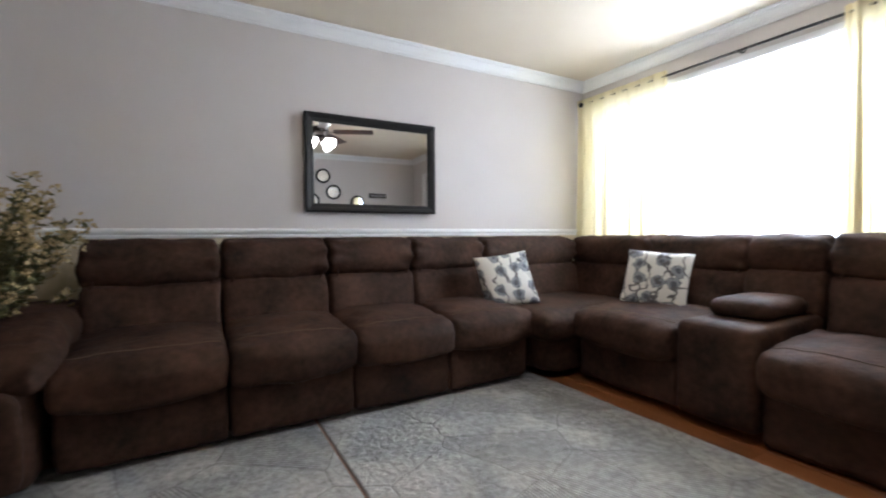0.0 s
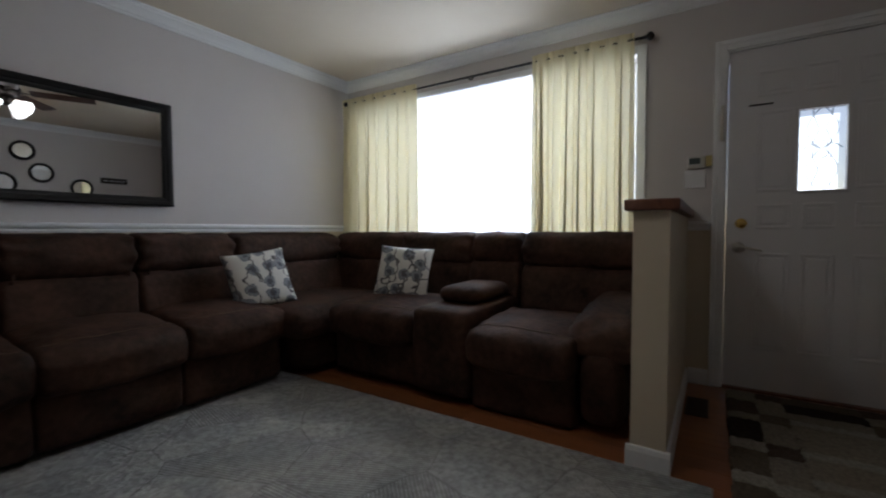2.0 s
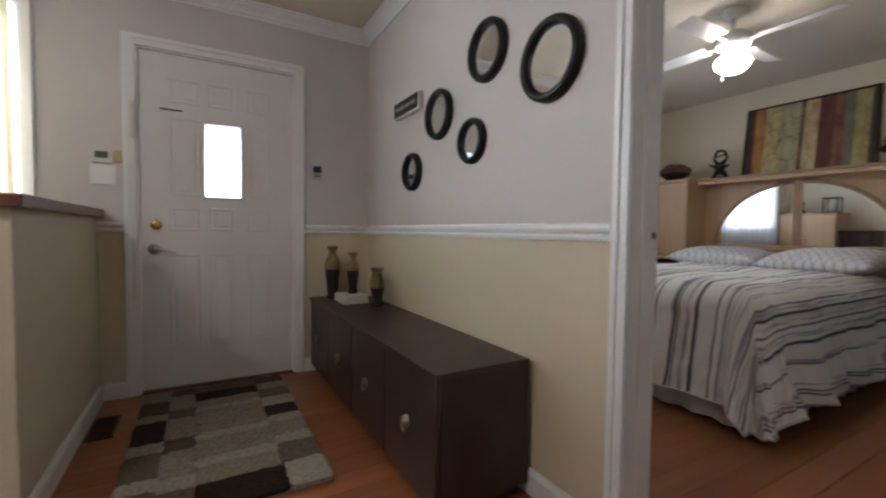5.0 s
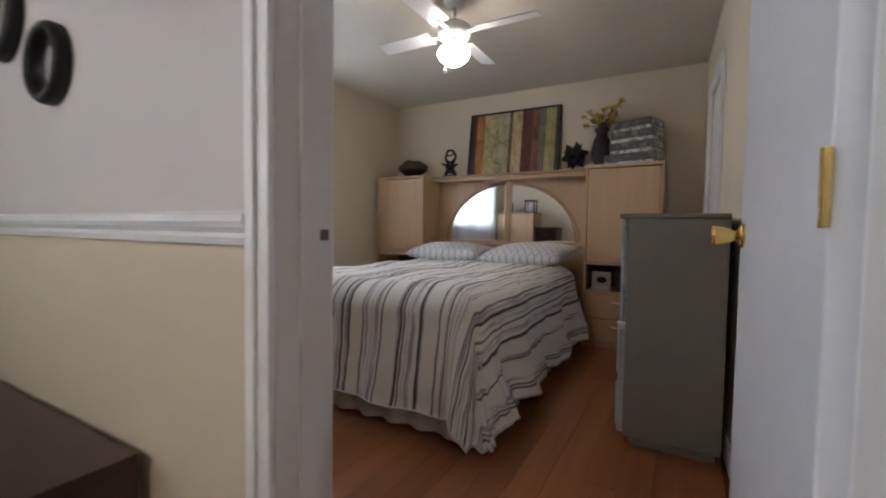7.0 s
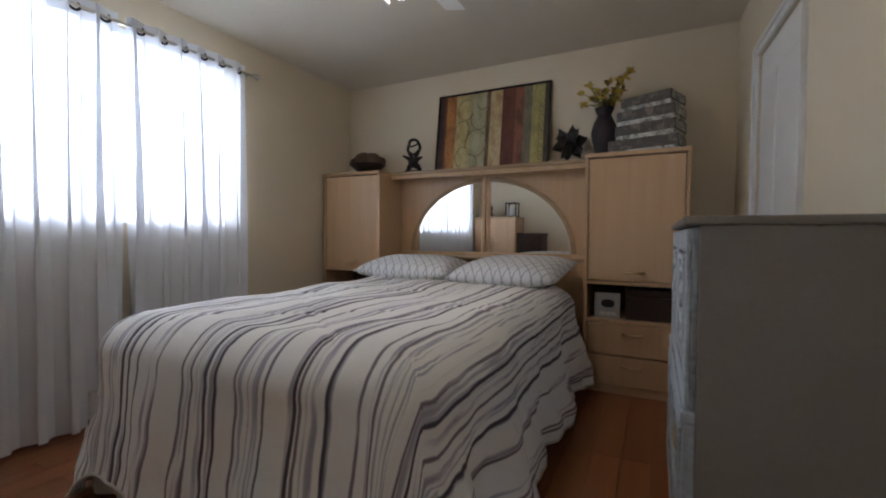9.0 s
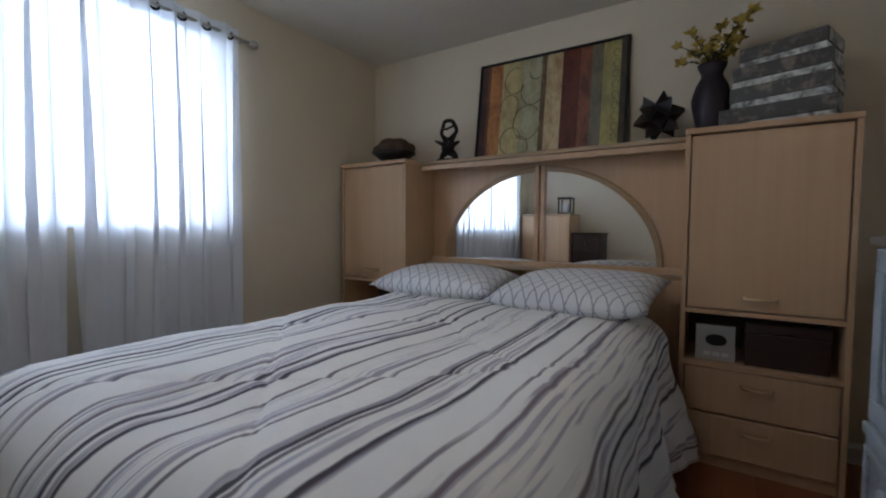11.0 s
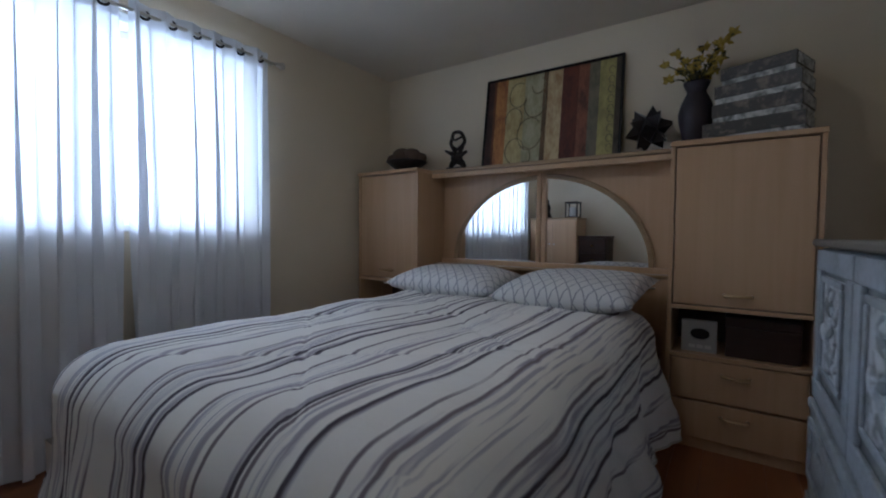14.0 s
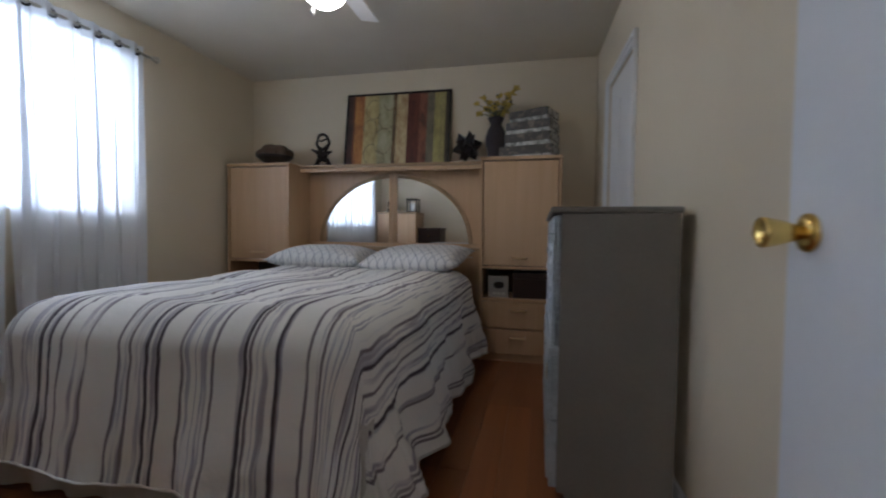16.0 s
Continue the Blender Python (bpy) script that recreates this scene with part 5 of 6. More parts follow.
bd = thing("bedroom_door", (0.475, -2.24, 0.012), "open white flush bedroom door with a brass knob", "door")
tagged(bd, kind="structure")
part("slab", B(0.434, 0.468, -2.690, -1.885, 0.012, 2.022, 0.003), mat("blue_white_door_paint", (0.72, 0.73, 0.75), (0.69, 0.70, 0.72), 0.4, 3, 80, 0.03), bd)
kn = part("knob_rose", lathe(bmesh.new(), [(0.033, 0), (0.032, 0.006), (0.020, 0.011), (0.013, 0.014)], (0.468, -2.628, 0.993), 24, "x"), M_BRASS, bd, "round brass rose", True)
part("knob", lathe(bmesh.new(), [(0.012, 0.012), (0.013, 0.020), (0.018, 0.030), (0.022, 0.045), (0.0255, 0.062), (0.0265, 0.070), (0.024, 0.073), (0.018, 0.067), (0.004, 0.063)], (0.468, -2.628, 0.993), 28, "x"), M_BRASS, kn, "flared brass door knob with a dished end", True)
for z in (0.25, 1.05, 1.80):
    part("hinge", tube(bmesh.new(), [(0.473, -1.879, z - 0.045), (0.473, -1.879, z + 0.045)], 0.006, 10), M_BRASS, bd)

# ---- closet door on the bedroom's west wall ----
casing("door_frame_closet", "x", BW, 1, CL[0] + 0.005, CL[1] - 0.005, CL[3] - 0.005, 0.06, "white painted casing round the closet door").matrix_basis = SKEW_W
cd = thing("closet_door", (BW - 0.02, -4.615, 0.01), "closed white closet door", "door")
tagged(cd, kind="structure")
part("slab", B(BW - 0.045, BW - 0.010, CL[0] + 0.008, CL[1] - 0.008, 0.01, CL[3] - 0.008, 0.003), M_TRIM, cd)
for a, b in ((-4.90, -4.65), (-4.58, -4.33)):
    for z0, z1 in ((0.20, 0.85), (0.98, 1.84)):
        part("panel", B(BW - 0.010, BW - 0.004, a, b, z0, z1, 0.005), M_TRIM, cd)
part("knob", lathe(bmesh.new(), [(0.026, 0), (0.012, 0.01), (0.012, 0.03), (0.026, 0.04), (0.024, 0.055), (0.004, 0.06)], (BW - 0.010, -4.925, 0.98), 18, "x"), M_BRASS, cd, "brass knob", True)
cd.matrix_basis = SKEW_W @ cd.matrix_basis

# ---- bedroom window and sheer curtains ----
window_2 = thing("window_2", (BE + 0.1, -3.30, BWIN[2]), "white-framed bedroom window behind sheer curtains", "window")
tagged(window_2, kind="structure")
bm = bmesh.new()
w = 0.045
ym = (BWIN[0] + BWIN[1]) / 2
box(bm, BE + 0.10, BE + 0.16, BWIN[0], BWIN[0] + w, BWIN[2], BWIN[3], 0.004)
box(bm, BE + 0.10, BE + 0.16, BWIN[1] - w, BWIN[1], BWIN[2], BWIN[3], 0.004)
box(bm, BE + 0.10, BE + 0.16, BWIN[0] + w, BWIN[1] - w, BWIN[2], BWIN[2] + w, 0.004)
box(bm, BE + 0.10, BE + 0.16, BWIN[0] + w, BWIN[1] - w, BWIN[3] - w, BWIN[3], 0.004)
box(bm, BE + 0.105, BE + 0.155, ym - 0.03, ym + 0.03, BWIN[2] + w, BWIN[3] - w, 0.004)
part("window_frame", bm, M_TRIM, window_2)
for a, b in ((BWIN[0] + w, ym - 0.03), (ym + 0.03, BWIN[1] - w)):
    p = part("pane", B(BE + 0.127, BE + 0.132, a, b, BWIN[2] + w, BWIN[3] - w, 0), M_GLASS, window_2)
    p.visible_shadow = False
bm = bmesh.new()
for a in ((BWIN[0] - 0.05, BWIN[0], BWIN[2], BWIN[3] + 0.05), (BWIN[1], BWIN[1] + 0.05, BWIN[2], BWIN[3] + 0.05), (BWIN[0], BWIN[1], BWIN[3], BWIN[3] + 0.05)):
    box(bm, BE - 0.016, BE - 0.001, *a, 0.004)
part("casing", bm, M_TRIM, window_2)
part("window_sill", B(BE - 0.045, BE + 0.10, BWIN[0] - 0.11, BWIN[1] + 0.11, BWIN[2] - 0.034, BWIN[2] - 0.001, 0.005), M_TRIM, window_2)

BRX, BRZ = BE - 0.085, 2.184
for ya, yb, seed, nf in ((-4.235, -3.475, 3.1, 6), (-3.435, -2.366, 8.8, 8)):
    cur = thing("sheer_curtain", (BRX, (ya + yb) / 2, 0.02), "floor-length white sheer curtain with metal grommets", "curtain", "white sheer curtains")
    part("panel", curtain(bmesh.new(), BRX, ya, yb, 0.02, BRZ + 0.05, nf, 0.052, seed, 0.048, ny=320), M_SHEER, cur, smooth=True)
    part("header_hem", curtain(bmesh.new(), BRX - 0.003, ya, yb, 0.02, BRZ + 0.05, nf, 0.052, seed, 0.048, 320, 42, False, 2), M_SHEER, cur, smooth=True)
    for k in range(nf):
        gy = ya + (yb - ya) * (k + 0.5) / nf
        part("grommet", tube(bmesh.new(), [(BRX + 0.010 * math.sin(t * math.pi / 8), gy + 0.026 * math.cos(t * math.pi / 8), BRZ + 0.026 * math.sin(t * math.pi / 8)) for t in range(16)], 0.0068, 6, closed=True), M_IRON, cur, "dark metal grommet", True)
brod = thing("curtain_rod", (BRX, -3.3, BRZ), "brushed nickel curtain rod with ball finials above the bedroom window", "curtain rod")
part("pole", tube(bmesh.new(), [(BRX, -4.30, BRZ), (BRX, -2.35, BRZ)], 0.010, 12), M_NICKEL, brod, smooth=True)
for y, s in ((-4.30, -1), (-2.35, 1)):
    part("finial", lathe(bmesh.new(), [(0.010, 0), (0.017, s * 0.004), (0.010, s * 0.012), (0.018, s * 0.022), (0.024, s * 0.036), (0.018, s * 0.05), (0.004, s * 0.056)], (BRX, y, BRZ), 16, "y"), M_NICKEL, brod, smooth=True)
for y in (-4.262, -2.362):
    part("bracket", tube(bmesh.new(), [(BE - 0.002, y, BRZ), (BRX, y, BRZ - 0.012)], 0.006, 8), M_NICKEL, brod)

# ---- pier headboard: two cabinets, bridge shelf, arched mirror ----
CF, CTOP = -5.07, 1.573


def pier(x0, x1, label, hx):
    cab = thing("pier_cabinet", ((x0 + x1) / 2, -5.28, 0.0), label, "cabinet", "pier cabinets")
    yb = BS + 0.018
    bm = bmesh.new()
    t = 0.020
    box(bm, x0, x0 + t, yb, CF, 0.0, CTOP - 0.026, 0.002)
    box(bm, x1 - t, x1, yb, CF, 0.0, CTOP - 0.026, 0.002)
    box(bm, x0 + t, x1 - t, yb, yb + 0.01, 0.05, CTOP - 0.026, 0)
    part("sides", bm, M_OAK, cab)
    part("top", B(x0 - 0.002, x1 + 0.002, yb, CF + 0.010, CTOP - 0.026, CTOP, 0.004), M_OAK, cab)
    part("plinth", B(x0 + t, x1 - t, CF - 0.06, CF - 0.03, 0.0, 0.055, 0), M_OAK, cab)
    part("niche_floor", B(x0 + t, x1 - t, yb + 0.01, CF - 0.002, 0.470, 0.490, 0.002), M_OAK, cab)
    part("niche_top", B(x0 + t, x1 - t, yb + 0.01, CF - 0.002, 0.718, 0.738, 0.002), M_OAK, cab)
    part("niche_back", B(x0 + t, x1 - t, yb + 0.0105, yb + 0.016, 0.490, 0.718, 0), M_DARKIN, cab)

    def pull(z, owner):
        xm = (x0 + x1) / 2 + hx
        part("handle", tube(bmesh.new(), [(xm - 0.055, CF - 0.008, z), (xm - 0.052, CF + 0.022, z), (xm - 0.02, CF + 0.030, z), (xm + 0.02, CF + 0.030, z), (xm + 0.052, CF + 0.022, z), (xm + 0.055, CF - 0.008, z)], 0.008, 8), M_PULL, owner, "brushed metal bow handle", True)

    d = part("door", B(x0 + t + 0.005, x1 - t - 0.005, CF - 0.024, CF - 0.006, 0.744, CTOP - 0.034, 0.004), M_OAK, cab)
    pull(0.802, d)
    for z0, z1 in ((0.260, 0.464), (0.062, 0.250)):
        d = part("drawer", B(x0 + t + 0.005, x1 - t - 0.005, CF - 0.024, CF - 0.005, z0, z1, 0.004), M_OAK, cab)
        pull(z0 + (z1 - z0) * 0.70, d)
    return cab


pier(0.746, 1.352, "tall pale-oak pier cabinet with a door, open niche and drawers", 0.0)
pier(3.000, 3.604, "tall pale-oak pier cabinet beside the window wall", 0.0)

HBY = -5.42
hb = thing("headboard", (2.176, HBY, 0.0), "pale-oak bridge headboard with a split arched mirror", "headboard")
part("bridge_shelf", B(1.353, 2.999, BS + 0.012, -5.235, 1.548, 1.572, 0.004), M_OAKTRIM, hb, "pale oak shelf with a rounded edge")
part("shelf_rail", B(1.353, 2.999, -5.275, -5.250, 1.512, 1.547, 0.004), M_OAK, hb)
part("back_panel", B(1.353, 2.999, HBY - 0.030, HBY, 0.12, 1.547, 0), M_OAK, hb)
ACX, AW, AZ0, AZ1 = 2.176, 0.715, 0.895, 1.505
for s in (-1, 1):
    # each half: mirror quarter with golden rim
    N_ = 22
    pts = [(ACX + s * 0.040, AZ0)]
    for i in range(N_ + 1):
        a = math.pi / 2 * i / N_
        px = max(math.cos(a) * (AW - 0.03), 0.040)
        pz = AZ0 + math.sin(a) * (AZ1 - 0.03 - AZ0) if px > 0.0401 else AZ0 + math.sqrt(max(0, 1 - (0.040 / (AW - 0.03)) ** 2)) * (AZ1 - 0.03 - AZ0)
        pts.append((ACX + s * px, pz))
    bm = bmesh.new()
    fr = [bm.verts.new((x, HBY + 0.008, z)) for x, z in pts]
    bk = [bm.verts.new((x, HBY + 0.002, z)) for x, z in pts]
    bm.faces.new(fr)
    bm.faces.new(bk[::-1])
    for i in range(len(pts)):
        bm.faces.new((fr[i], fr[(i + 1) % len(pts)], bk[(i + 1) % len(pts)], bk[i]))
    bmesh.ops.remove_doubles(bm, verts=bm.verts[:], dist=1e-5)
    bmesh.ops.recalc_face_normals(bm, faces=bm.faces[:])
    part("mirror", bm, M_MIRROR, hb, "quarter-arch silvered mirror")
    bm = bmesh.new()
    rim = []
    for i in range(N_ + 1):
        a = math.pi / 2 * i / N_
        for_r = []
        for dr, dy in ((-0.034, 0.004), (-0.034, 0.016), (-0.008, 0.020), (0.0, 0.014), (0.0, 0.001)):
            for_r.append(bm.verts.new((ACX + s * max(math.cos(a) * (AW + dr), 0.034), HBY + dy, AZ0 + math.sin(a) * (AZ1 + dr - AZ0))))
        rim.append(for_r)
    for a, b in zip(rim, rim[1:]):
        for i in range(4):
            bm.faces.new((a[i], a[i + 1], b[i + 1], b[i]))
    bmesh.ops.recalc_face_normals(bm, faces=bm.faces[:])
    part("arch_rim", bm, M_OAKTRIM, hb, "golden oak arch moulding")
    part("mirror_stile", B(ACX + s * 0.006, ACX + s * 0.036, HBY + 0.001, HBY + 0.022, AZ0, AZ1 + 0.006, 0.003), M_OAK, hb)
part("bottom_rail", B(1.353, 2.999, HBY + 0.001, HBY + 0.035, AZ0 - 0.045, AZ0, 0.004), M_OAK, hb)
for xa, xb in ((1.356, 1.600), (2.752, 2.996)):
    dr = part("side_door", B(xa, xb, -5.30, -5.275, 0.30, 0.842, 0.004), M_OAK, hb, "small pale oak side door")
    part("handle", tube(bmesh.new(), [((xa + xb) / 2 + s * 0.035, -5.275 + (0.0 if abs(s) > 1 else 0.022), 0.79) for s in (-1.05, -1, 1, 1.05)], 0.005, 8), M_NICKEL, dr, smooth=True)
    part("side_box", B(xa, xb, HBY + 0.002, -5.302, 0.0, 0.842, 0.002), M_OAK, hb)
part("side_ledge", B(1.354, 2.998, HBY + 0.036, -5.272, 0.843, 0.862, 0.004), M_OAKTRIM, hb)

# ---- on the headboard ----
bowl = thing("wooden_bowl", (3.26, -5.26, CTOP), "dark carved bowl holding rounded brown lumps", "bowl")
part("dish", lathe(bmesh.new(), [(0.06, 0), (0.075, 0.012), (0.12, 0.05), (0.165, 0.085), (0.160, 0.090), (0.10, 0.062), (0.02, 0.045)], (3.26, -5.26, CTOP), 28), M_BRONZE, bowl, smooth=True)
for dx, dy, r in ((-0.07, 0.02, 0.070), (0.05, -0.01, 0.082), (0.0, 0.06, 0.06), (-0.11, -0.03, 0.055), (0.11, 0.03, 0.05)):
    part("ball", moved(cushion((2 * r, 2 * r, 1.7 * r), 2.2, 8, 0.006, dx * 50), pose(3.26 + dx, -5.26 + dy, CTOP + 0.068 + r * 0.8)), M_WICKER, bowl, smooth=True)

sx, sy, sz = 2.81, -5.31, 1.572
bm = bmesh.new()
box(bm, sx - 0.075, sx + 0.075, sy - 0.04, sy + 0.04, sz, sz + 0.016, 0.004)
for s_ in (-1, 1):
    tube(bm, [(sx + s_ * 0.060, sy, sz + 0.016), (sx + s_ * 0.040, sy + 0.008 * s_, sz + 0.055), (sx + s_ * 0.006, sy, sz + 0.095), (sx - s_ * 0.030, sy, sz + 0.145), (sx - s_ * 0.052, sy, sz + 0.185)], 0.019, 10, 0.7)
tube(bm, [(sx + 0.058 * math.sin(t * math.pi / 12), sy + 0.010 * math.sin(t), sz + 0.218 + 0.064 * math.cos(t * math.pi / 12)) for t in range(24)], 0.013, 8, closed=True)
tube(bm, [(sx + 0.050, sy, sz + 0.235), (sx + 0.015, sy + 0.006, sz + 0.222), (sx - 0.048, sy, sz + 0.245)], 0.008, 8)
tube(bm, [(sx - 0.030, sy + 0.012, sz + 0.070), (sx + 0.030, sy + 0.014, sz + 0.115), (sx + 0.105, sy + 0.008, sz + 0.150)], 0.030, 10, 0.25)
tube(bm, [(sx + 0.030, sy + 0.014, sz + 0.075), (sx - 0.035, sy + 0.014, sz + 0.105), (sx - 0.088, sy + 0.008, sz + 0.128)], 0.030, 10, 0.3)
tube(bm, [(sx - 0.055, sy, sz + 0.030), (sx, sy + 0.012, sz + 0.055), (sx + 0.055, sy, sz + 0.030)], 0.013, 8)
statue = link_mesh("abstract_sculpture", bm, M_BRONZE, True)
tagged(statue, "small dark bronze abstract looped sculpture on the headboard shelf", "sculpture")

# picture leaning against the wall
px0, px1, pz0, pz1 = 1.672, 2.652, 1.574, 2.245
art = thing("framed_picture", (2.16, -5.40, 1.574), "wide framed abstract painting of vertical earth-toned bands, leaning on the wall", "picture")
LEAN_ = pose(0, -5.405, pz0, 7.6)
pw, ph = px1 - px0, (pz1 - pz0) / math.cos(radians(7.6))
bm = bmesh.new()
for a in ((0, pw, 0, 0.016), (0, pw, ph - 0.016, ph), (0, 0.016, 0.016, ph - 0.016), (pw - 0.016, pw, 0.016, ph - 0.016)):
    box(bm, px0 + a[0], px0 + a[1], -0.012, 0.012, a[2], a[3], 0.003)
part("frame", moved(bm, LEAN_), M_BLACK, art, "thin black wooden frame")


def paint(name, c, c2):
    return mat(name, c, c2, 0.6, 11, 46, 0.15, stretch=(1.3, 1, 0.6), contrast=(0.40, 0.60))


bandcol = [(0.0, 0.05, (0.085, 0.035, 0.025), (0.04, 0.02, 0.018)), (0.05, 0.07, (0.17, 0.06, 0.025), (0.10, 0.04, 0.02)), (0.07, 0.165, (0.48, 0.21, 0.05), (0.26, 0.09, 0.03)),
           (0.165, 0.31, (0.52, 0.44, 0.20), (0.36, 0.27, 0.11)), (0.31, 0.455, (0.44, 0.40, 0.25), (0.29, 0.27, 0.14)), (0.455, 0.49, (0.17, 0.10, 0.04), (0.09, 0.06, 0.03)),
           (0.49, 0.60, (0.56, 0.45, 0.24), (0.36, 0.22, 0.10)), (0.60, 0.715, (0.15, 0.038, 0.022), (0.085, 0.026, 0.018)), (0.715, 0.79, (0.26, 0.10, 0.05), (0.11, 0.045, 0.03)),
           (0.79, 0.86, (0.20, 0.17, 0.11), (0.12, 0.11, 0.07)), (0.86, 0.965, (0.44, 0.38, 0.13), (0.28, 0.25, 0.09)), (0.965, 1.0, (0.10, 0.08, 0.05), (0.05, 0.04, 0.03))]
for i, (a, b, c1, c2) in enumerate(bandcol):
    xa, xb = px1 - 0.016 - (pw - 0.032) * b, px1 - 0.016 - (pw - 0.032) * a
    part("painted_band", moved(box(bmesh.new(), xa, xb, -0.008, 0.001 + 0.0004 * (i % 2), 0.016, ph - 0.016, 0), LEAN_), paint("art_paint", c1, c2), art)
ink = paint("art_ink", (0.27, 0.22, 0.11), (0.13, 0.11, 0.06))
for u, v, r, a0, a1 in ((0.27, 0.78, 0.09, 60, 330), (0.40, 0.66, 0.10, 150, 400), (0.24, 0.52, 0.08, -40, 200), (0.37, 0.34, 0.115, 40, 360), (0.26, 0.17, 0.09, 0, 250), (0.42, 0.85, 0.06, 180, 420), (0.33, 0.10, 0.07, -90, 120)):
    pts = [(px1 - pw * u - r * 0.8 * math.cos(radians(a0 + (a1 - a0) * i / 20)), 0.0026, ph * v + r * math.sin(radians(a0 + (a1 - a0) * i / 20))) for i in range(21)]
    pts = [(q[0], q[1], min(max(q[2], 0.03), ph - 0.03)) for q in pts]
    part("scroll_line", moved(tube(bmesh.new(), pts, 0.0036, 6), LEAN_), ink, art)
for k in range(9):
    pts = [(px1 - pw * 0.925 - 0.018 * math.cos(t * math.pi / 8), 0.0026, 0.07 + k * (ph - 0.13) / 8.5 + 0.024 * math.sin(t * math.pi / 8)) for t in range(14)]
    part("scroll_line", moved(tube(bmesh.new(), pts, 0.0028, 6), LEAN_), ink, art)

# spiky star
bm = bmesh.new()
bmesh.ops.create_icosphere(bm, subdivisions=1, radius=0.085)
for f in list(bm.faces):
    tip = f.normal * 0.135
    r = bmesh.ops.poke(bm, faces=[f])
    r["verts"][0].co = tip
star = link_mesh("spiked_star_ornament", moved(bm, pose(1.495, -5.29, 1.572 + 0.100, 14, 8, 20)), M_VASEBLK)
zmin = min((v.co.z for v in star.data.vertices))
star.location.z = 1.5725 - zmin
tagged(star, "black many-pointed star ornament on the headboard shelf", "ornament")

# vase with yellow flowers
vx, vy = 1.262, -5.28
fv = thing("flower_vase", (vx, vy, CTOP), "plum-black vase with yellow artificial flowers on the cabinet", "vase")
part("body", lathe(bmesh.new(), [(0.055, 0), (0.058, 0.01), (0.066, 0.06), (0.083, 0.14), (0.086, 0.18), (0.070, 0.24), (0.048, 0.285), (0.046, 0.30), (0.062, 0.335), (0.064, 0.345), (0.05, 0.34), (0.040, 0.30)], (vx, vy, CTOP), 28), M_PURPLE, fv, smooth=True)
rr = random.Random(5)
st, lf, ptl = bmesh.new(), bmesh.new(), bmesh.new()
for k in range(24):
    a, sp = rr.uniform(0, 6.28), rr.uniform(0.04, 0.16)
    zt = CTOP + 0.35 + rr.uniform(0.0, 0.15)
    if k == 0:
        a, sp, zt = math.pi, 0.16, CTOP + 0.57
    p0 = Vector((vx, vy, CTOP + 0.30))
    p1 = Vector((vx + math.cos(a) * sp, max(vy + math.sin(a) * sp, BS + 0.06), zt))
    pts = [p0.lerp(p1, i / 5) + Vector((0, 0, 0.03 * math.sin(i / 5 * math.pi))) for i in range(6)]
    tube(st, pts, 0.003, 5, 0.6)
    for i in range(5):
        leaf(lf, pts[rr.randint(2, 5)], Vector((rr.uniform(-1, 1), rr.uniform(-1, 1), rr.uniform(-0.2, 1))), rr.uniform(0.02, 0.045), 0.007)
    for c in range(1 if k else 5):
        ctr = pts[-1] if k else pts[1 + c]
        for i in range(16):
            leaf(ptl if rr.random() < 0.94 else lf, ctr, Vector((rr.uniform(-1, 1), rr.uniform(-1, 1), rr.uniform(-0.4, 1))), rr.uniform(0.024, 0.046), 0.013)
part("stems", st, M_STEM, fv)
tagged(part("leaves", lf, M_LEAF, fv), kind="stuff")
tagged(part("petals", ptl, M_PETAL, fv, "yellow petals"), kind="stuff")

# stack of storage boxes
z = CTOP
for xa, xb, h, turn in ((0.785, 1.205, 0.098, -14), (0.790, 1.160, 0.096, -18), (0.795, 1.150, 0.092, -18), (0.805, 1.120, 0.086, -22)):
    sb = thing("storage_box", ((xa + xb) / 2, -5.275, z), "charcoal floral paper-covered storage box in a stack on the cabinet", "box", "stacked storage boxes")
    m = pose((xa + xb) / 2, -5.275, z, 0, 0, turn)
    hw = (xb - xa) / 2
    body_ = part("body", moved(box(bmesh.new(), -hw + 0.004, hw - 0.004, -0.116, 0.116, 0, h * 0.55, 0.002), m), M_BOXPAT, sb, "pale grey floral paper")
    part("lid", moved(box(bmesh.new(), -hw, hw, -0.121, 0.121, h * 0.30, h - 0.0005, 0.002), m), M_BOXLID, sb, "charcoal printed paper lid")
    part("end_label", moved(box(bmesh.new(), -hw - 0.0012, -hw - 0.0002, -0.100, 0.098, h * 0.38, h - 0.008, 0), m), M_BOXPAT, sb, "pale floral paper on the end")
    z += h

# in the open niche
ph_ = thing("picture_block", (1.21, -5.15, 0.490), "small grey picture block with a dark animal silhouette", "ornament")
part("board", B(1.130, 1.288, -5.165, -5.140, 0.490, 0.655, 0.003), plain("pale_picture_print", (0.42, 0.41, 0.40), 0.7), ph_)
sil = cushion((0.085, 0.006, 0.055), 2.2, 6, 0.0, 1)
part("silhouette", moved(sil, pose(1.205, -5.139, 0.585)), M_BLACK, ph_, "dark silhouette")
for a in (1.155, 1.19, 1.225):
    part("letter_bar", B(a, a + 0.028, -5.140, -5.1385, 0.510, 0.528, 0), M_PAPER, ph_)
bx_ = thing("keepsake_box", (0.95, -5.22, 0.490), "dark brown wooden box in the cabinet niche", "box")
part("body", B(0.80, 1.095, -5.32, -5.12, 0.490, 0.640, 0.004), M_CHEST, bx_)
part("lid", B(0.797, 1.098, -5.323, -5.117, 0.6405, 0.690, 0.008), M_CHEST, bx_)

